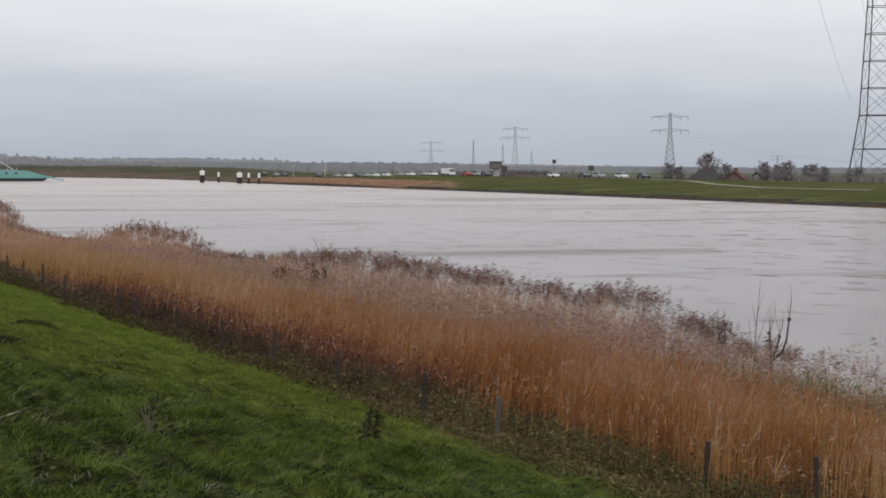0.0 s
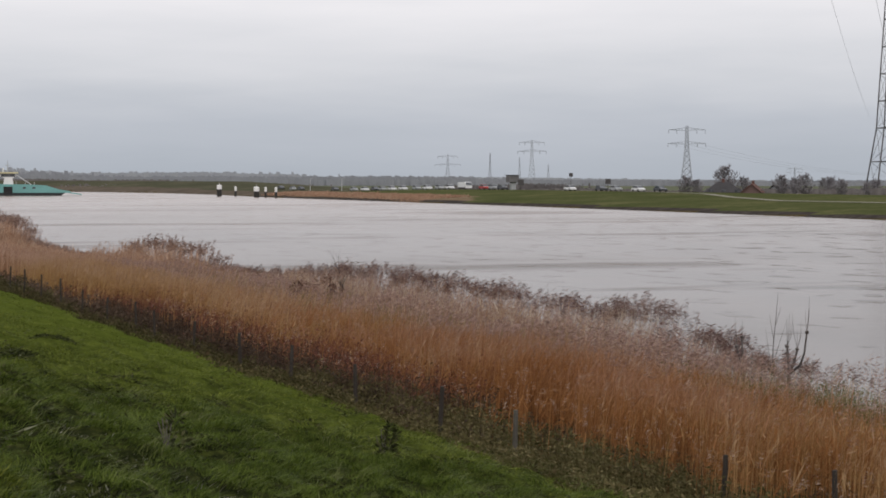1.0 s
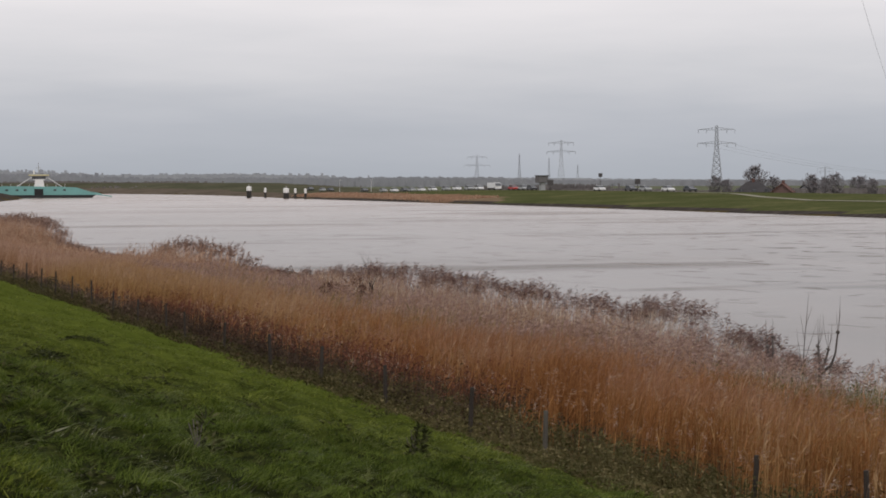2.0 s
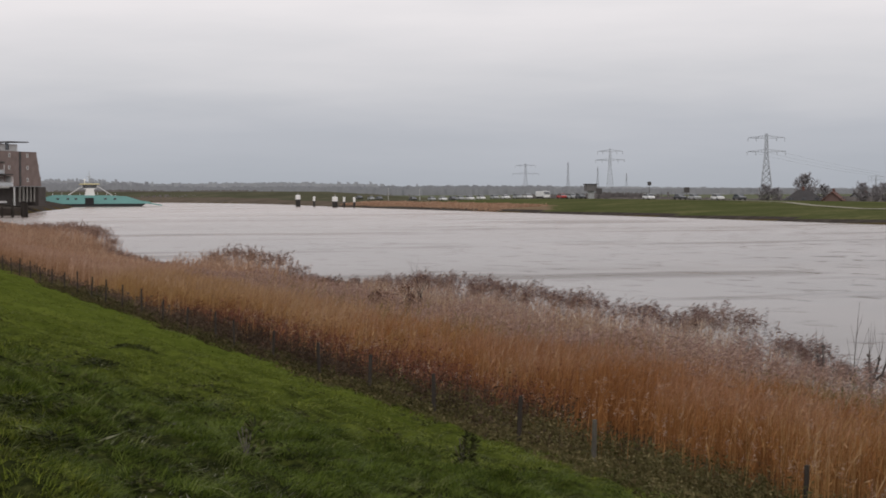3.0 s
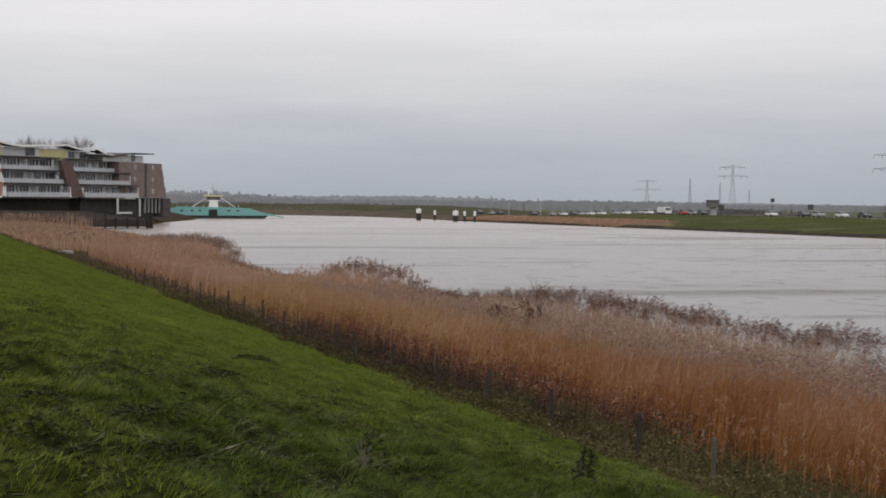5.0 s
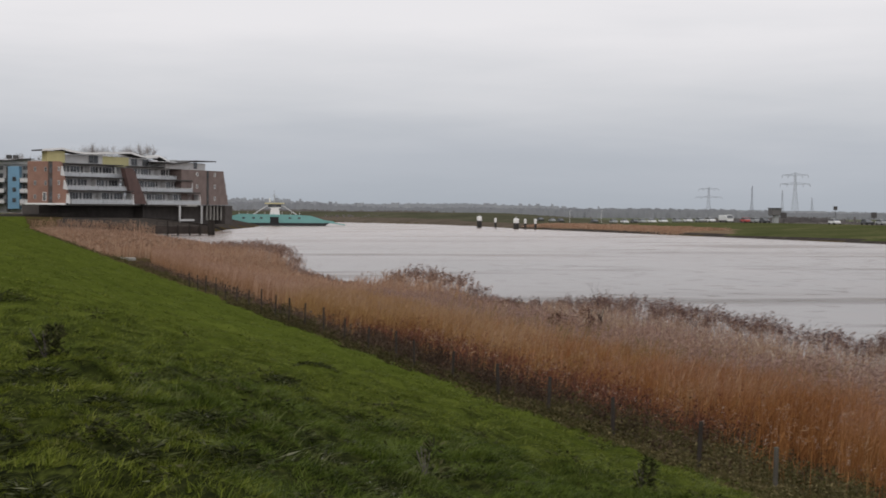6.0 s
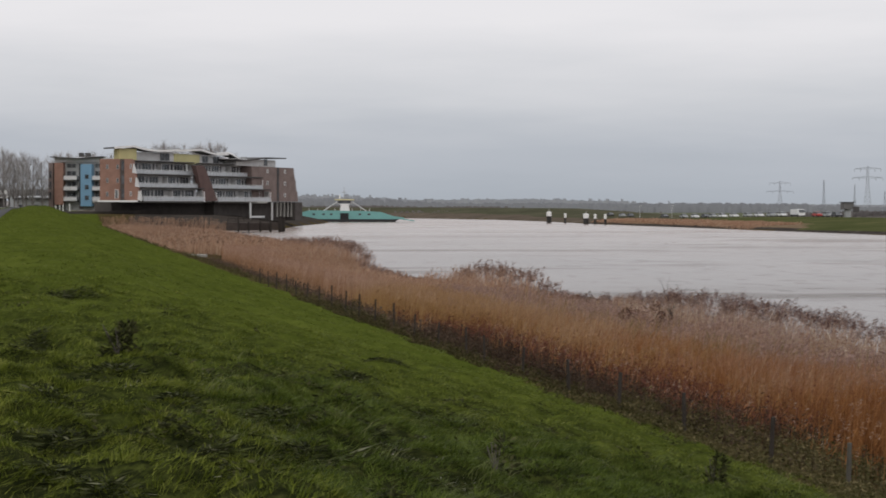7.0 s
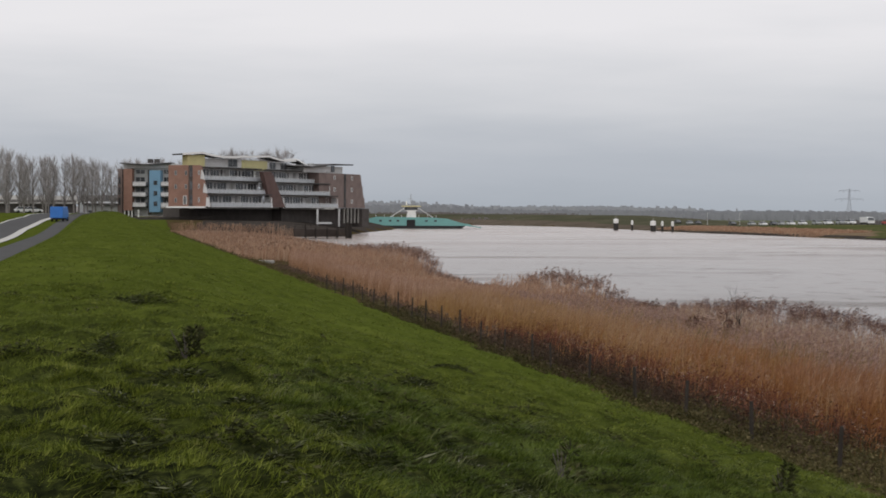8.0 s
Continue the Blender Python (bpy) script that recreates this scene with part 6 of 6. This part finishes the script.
def willow(x, y, trunk, stems, twigs, seed, label):
    """A pollarded willow: short trunk, stems (paths) that end in knobs, and thin rods of new growth."""
    rng = random.Random(seed)
    ob = empty("willow", ground_at(x, y), label, "shrub")
    part("trunk", rod(bmesh.new(), (0, 0, -0.1), (0, 0, trunk), 0.06, 0.045, 7), willow_bark, ob)
    for path in stems:
        line = [(0, 0, trunk - 0.04)] + path
        bm = bmesh.new()
        for k, (a, b) in enumerate(zip(line, line[1:])):
            rod(bm, a, b, 0.036 - 0.005 * k, 0.031 - 0.005 * k, 6)
        stem = part("stem", bm, willow_bark, ob)
        tip = Vector(line[-1])
        knob = bmesh.new()
        bmesh.ops.create_icosphere(knob, subdivisions=1, radius=0.052, matrix=Matrix.Translation(tip))
        for v in knob.verts:
            v.co += Vector((rng.uniform(-0.015, 0.015), rng.uniform(-0.015, 0.015), rng.uniform(-0.01, 0.03)))
        part("knob", knob, willow_bark, stem)
        for _ in range(twigs):
            bend = Vector((rng.uniform(-0.10, 0.10), rng.uniform(-0.10, 0.10), rng.uniform(0.2, 0.4)))
            bm = rod(bmesh.new(), tip, tip + bend, 0.006, 0.005, 4)
            part("shoot", rod(bm, tip + bend, tip + bend * 1.5 + Vector((0, 0, rng.uniform(0.1, 0.3))), 0.005, 0.002, 4), willow_bark, stem)
    return ob


willow(24.6, 37.7, 0.78, [[(0, 0.04, 1.1), (0.02, 0.11, 1.40)], [(0, -0.20, 1.0), (0, -0.36, 1.37)], [(0.04, -0.42, 1.0), (0.02, -0.62, 1.3), (0, -0.75, 1.80)]], 4, 12, "small pollarded willow with dark knobbed stems at the water's edge")
willow(24.6, 39.8, 0.80, [[(0, 0.0, 1.1), (0.0, 0.03, 1.46)], [(0, 0.18, 1.0), (0, 0.27, 1.22)]], 1, 14, "dark willow stump with two short stems among low reeds")
sapling = empty("sapling", ground_at(24.6, 38.45), "tall thin bare sapling at the water's edge", "shrub")
part("stem", rod(rod(bmesh.new(), (0, 0, -0.1), (0, -0.05, 1.3), 0.016, 0.012, 5), (0, -0.05, 1.3), (0, -0.25, 2.65), 0.012, 0.004, 5), willow_bark, sapling)
for a, b in (((0, -0.03, 0.9), (0.1, -0.5, 2.05)), ((0, -0.08, 1.5), (0, 0.12, 2.1)), ((0, -0.02, 0.7), (0, 0.30, 1.75)), ((0, -0.13, 1.85), (0.05, -0.32, 2.35))):
    part("twig", rod(bmesh.new(), a, b, 0.009, 0.003, 4), willow_bark, sapling)



def dock(x, y, tall, wide, leaves, seed, label, leaf=1.0):
    rng = np.random.RandomState(seed)
    ob = empty("dock_plant", Matrix.Translation((x, y, float(surface(x, y)) - 0.02)), label, "plant")
    for _ in range(5):
        a, s = rng.uniform(0, 6.283), rng.uniform(0, wide * 0.5)
        part("stalk", rod(bmesh.new(), (0, 0, 0), (math.cos(a) * s, math.sin(a) * s, tall * rng.uniform(0.7, 1.0)), 0.008, 0.004, 4), willow_bark, ob)
    a, u = rng.uniform(0, 6.283, leaves), rng.uniform(0, 1, leaves)
    up = rng.uniform(0.03, 1.0, leaves) ** 1.3
    reach_ = wide * 0.5 * u * (1.1 - 0.75 * up)
    c = np.column_stack([np.cos(a) * reach_ + 0.25 * wide * up, np.sin(a) * reach_, tall * up])
    d = np.column_stack([np.cos(a), np.sin(a), rng.uniform(-0.7, 1.3, leaves)]) * rng.uniform(0.03, 0.085, leaves)[:, None] * leaf
    v, f = leaf_quads(c, d, rng.uniform(0.008, 0.020, leaves) * leaf, rng)
    strips("foliage", v, f, dock_leaf, ob)
    return ob


tangle_leaf = islands("tangle_leaf", [(0.1, (0.050, 0.022, 0.018)), (0.5, (0.10, 0.050, 0.036)), (0.85, (0.15, 0.085, 0.055)), (1.0, (0.12, 0.13, 0.05))], 0.7, 0.15, 0.35, 1.5)


def bramble(x, y, tall, wide, leaves, seed):
    """A few arching canes with dark leaves in loose bunches."""
    rng = np.random.RandomState(seed)
    ob = empty("bramble", ground_at(x, y), "dark red-brown bramble tangled in the tall reeds", "shrub")
    heads = []
    for k in range(6):
        a, h = rng.uniform(0, 6.283), tall * rng.uniform(0.6, 1.0)
        mid, tip = (math.cos(a) * wide * 0.15, math.sin(a) * wide * 0.15, h), (math.cos(a) * wide * 0.5, math.sin(a) * wide * 0.5, h * rng.uniform(0.7, 0.95))
        cane = rod(bmesh.new(), (0, 0, -0.05), mid, 0.012, 0.009, 5)
        part("cane", rod(cane, mid, tip, 0.009, 0.004, 5), shrub_bark, ob)
        heads += [mid, tip]
    c = np.array(heads)[rng.randint(0, len(heads), leaves)] + rng.normal(0, 0.11, (leaves, 3)) * np.array([1.2, 1.2, 1.0])
    d = rng.normal(0, 1, (leaves, 3)) * 0.055
    v, f = leaf_quads(c, d, rng.uniform(0.014, 0.03, leaves), rng)
    strips("foliage", v, f, tangle_leaf, ob)
    return ob


bramble(21.6, 62.6, 1.75, 1.2, 420, 31)
bramble(21.0, 65.0, 1.5, 1.0, 300, 32)
bramble(23.6, 78.5, 1.35, 0.9, 260, 33)
DOCK = "dark withered dock plant standing in the grass"
dock(7.55, 20.0, 0.46, 0.30, 300, 1, DOCK)
dock(3.62, 14.6, 0.30, 0.34, 120, 2, "thin yellowing dock plant standing in the grass")
dock(0.76, 19.0, 0.34, 0.36, 330, 3, "low dark clump of dock leaves in the grass")
dock(12.5, 75.4, 0.75, 1.0, 600, 4, "dark bramble bush at the foot of the fence")
clump_leaf = islands("clump_leaf", [(0.12, (0.010, 0.013, 0.005)), (0.50, (0.027, 0.032, 0.011)), (0.80, (0.070, 0.080, 0.027)), (0.88, (0.20, 0.20, 0.13)), (0.95, (0.40, 0.39, 0.31))], 0.6, 0.15, 0.25, 2.0)


def clump(x, y, wide, deep, seed, tall=0.085):
    """Low herbs and dead grass that lie dark and flat in the sward, with pale bleached leaves among them."""
    rng = np.random.RandomState(seed)
    ob = empty("herb_clump", Matrix.Translation((x, y, float(surface(x, y)) - 0.02)), "flat dark clump of herbs with pale bleached leaves in the turf", "plant", "dark clumps in the turf")
    n = int(900 * wide * deep) + 170
    a, s = rng.uniform(0, 6.283, n), rng.uniform(0, 1.15, n) ** 0.7
    ragged = 1.0 + 0.35 * np.sin(3 * a + seed) + 0.25 * np.sin(5 * a + 2 * seed)
    px, py = np.cos(a) * s * wide * 0.5 * ragged, np.sin(a) * s * deep * 0.5 * ragged
    z = surface(px + x, py + y) - float(surface(x, y)) + 0.02 + tall * rng.uniform(0.1, 1.0, n) * (1.1 - 0.8 * s)
    d = np.column_stack([np.cos(a) + rng.normal(0, 0.7, n), np.sin(a) + rng.normal(0, 0.7, n), rng.uniform(-0.3, 0.7, n)]) * rng.uniform(0.03, 0.08, n)[:, None]
    v, f = leaf_quads(np.column_stack([px, py, z]), d, rng.uniform(0.004, 0.010, n), rng)
    strips("foliage", v, f, clump_leaf, ob)
    return ob


CLUMPS = [(1.63, 18.53, 0.36, 0.9), (0.62, 16.67, 0.62, 0.9), (-0.14, 19.8, 0.3, 1.0), (-0.03, 22.0, 0.25, 0.9), (0.15, 14.0, 0.42, 0.7), (0.11, 12.3, 0.42, 0.9), (1.86, 15.2, 0.7, 0.7), (1.0, 12.2, 0.6, 0.55), (2.7, 15.1, 0.36, 0.8), (3.88, 23.4, 0.35, 0.8), (6.17, 32.9, 0.5, 1.0), (4.29, 20.7, 0.45, 0.9), (1.73, 12.3, 0.55, 0.5), (0.35, 10.4, 0.3, 0.4), (2.51, 12.7, 0.5, 0.6), (1.21, 10.7, 0.4, 0.4), (1.13, 15.4, 0.3, 0.6), (0.05, 10.9, 0.25, 0.4), (5.7, 31.4, 0.7, 0.9), (0.35, 32.0, 1.0, 1.2)]
for k, (x, y, wide, deep) in enumerate(CLUMPS):
    clump(x, y, wide, deep, 20 + k)

drain = empty("drain_outfall", ground_at(14.5, 178), "pale concrete ditch outfall between the two reed stands", "outfall")
part("apron", block(-0.8, 1.0, -0.5, 0.5, -0.1, 0.10, 0.04), concrete, drain)
for y in (-0.65, 0.5):
    part("side_wall", block(-0.8, 1.0, y, y + 0.15, -0.1, 0.22, 0.03), concrete, drain)
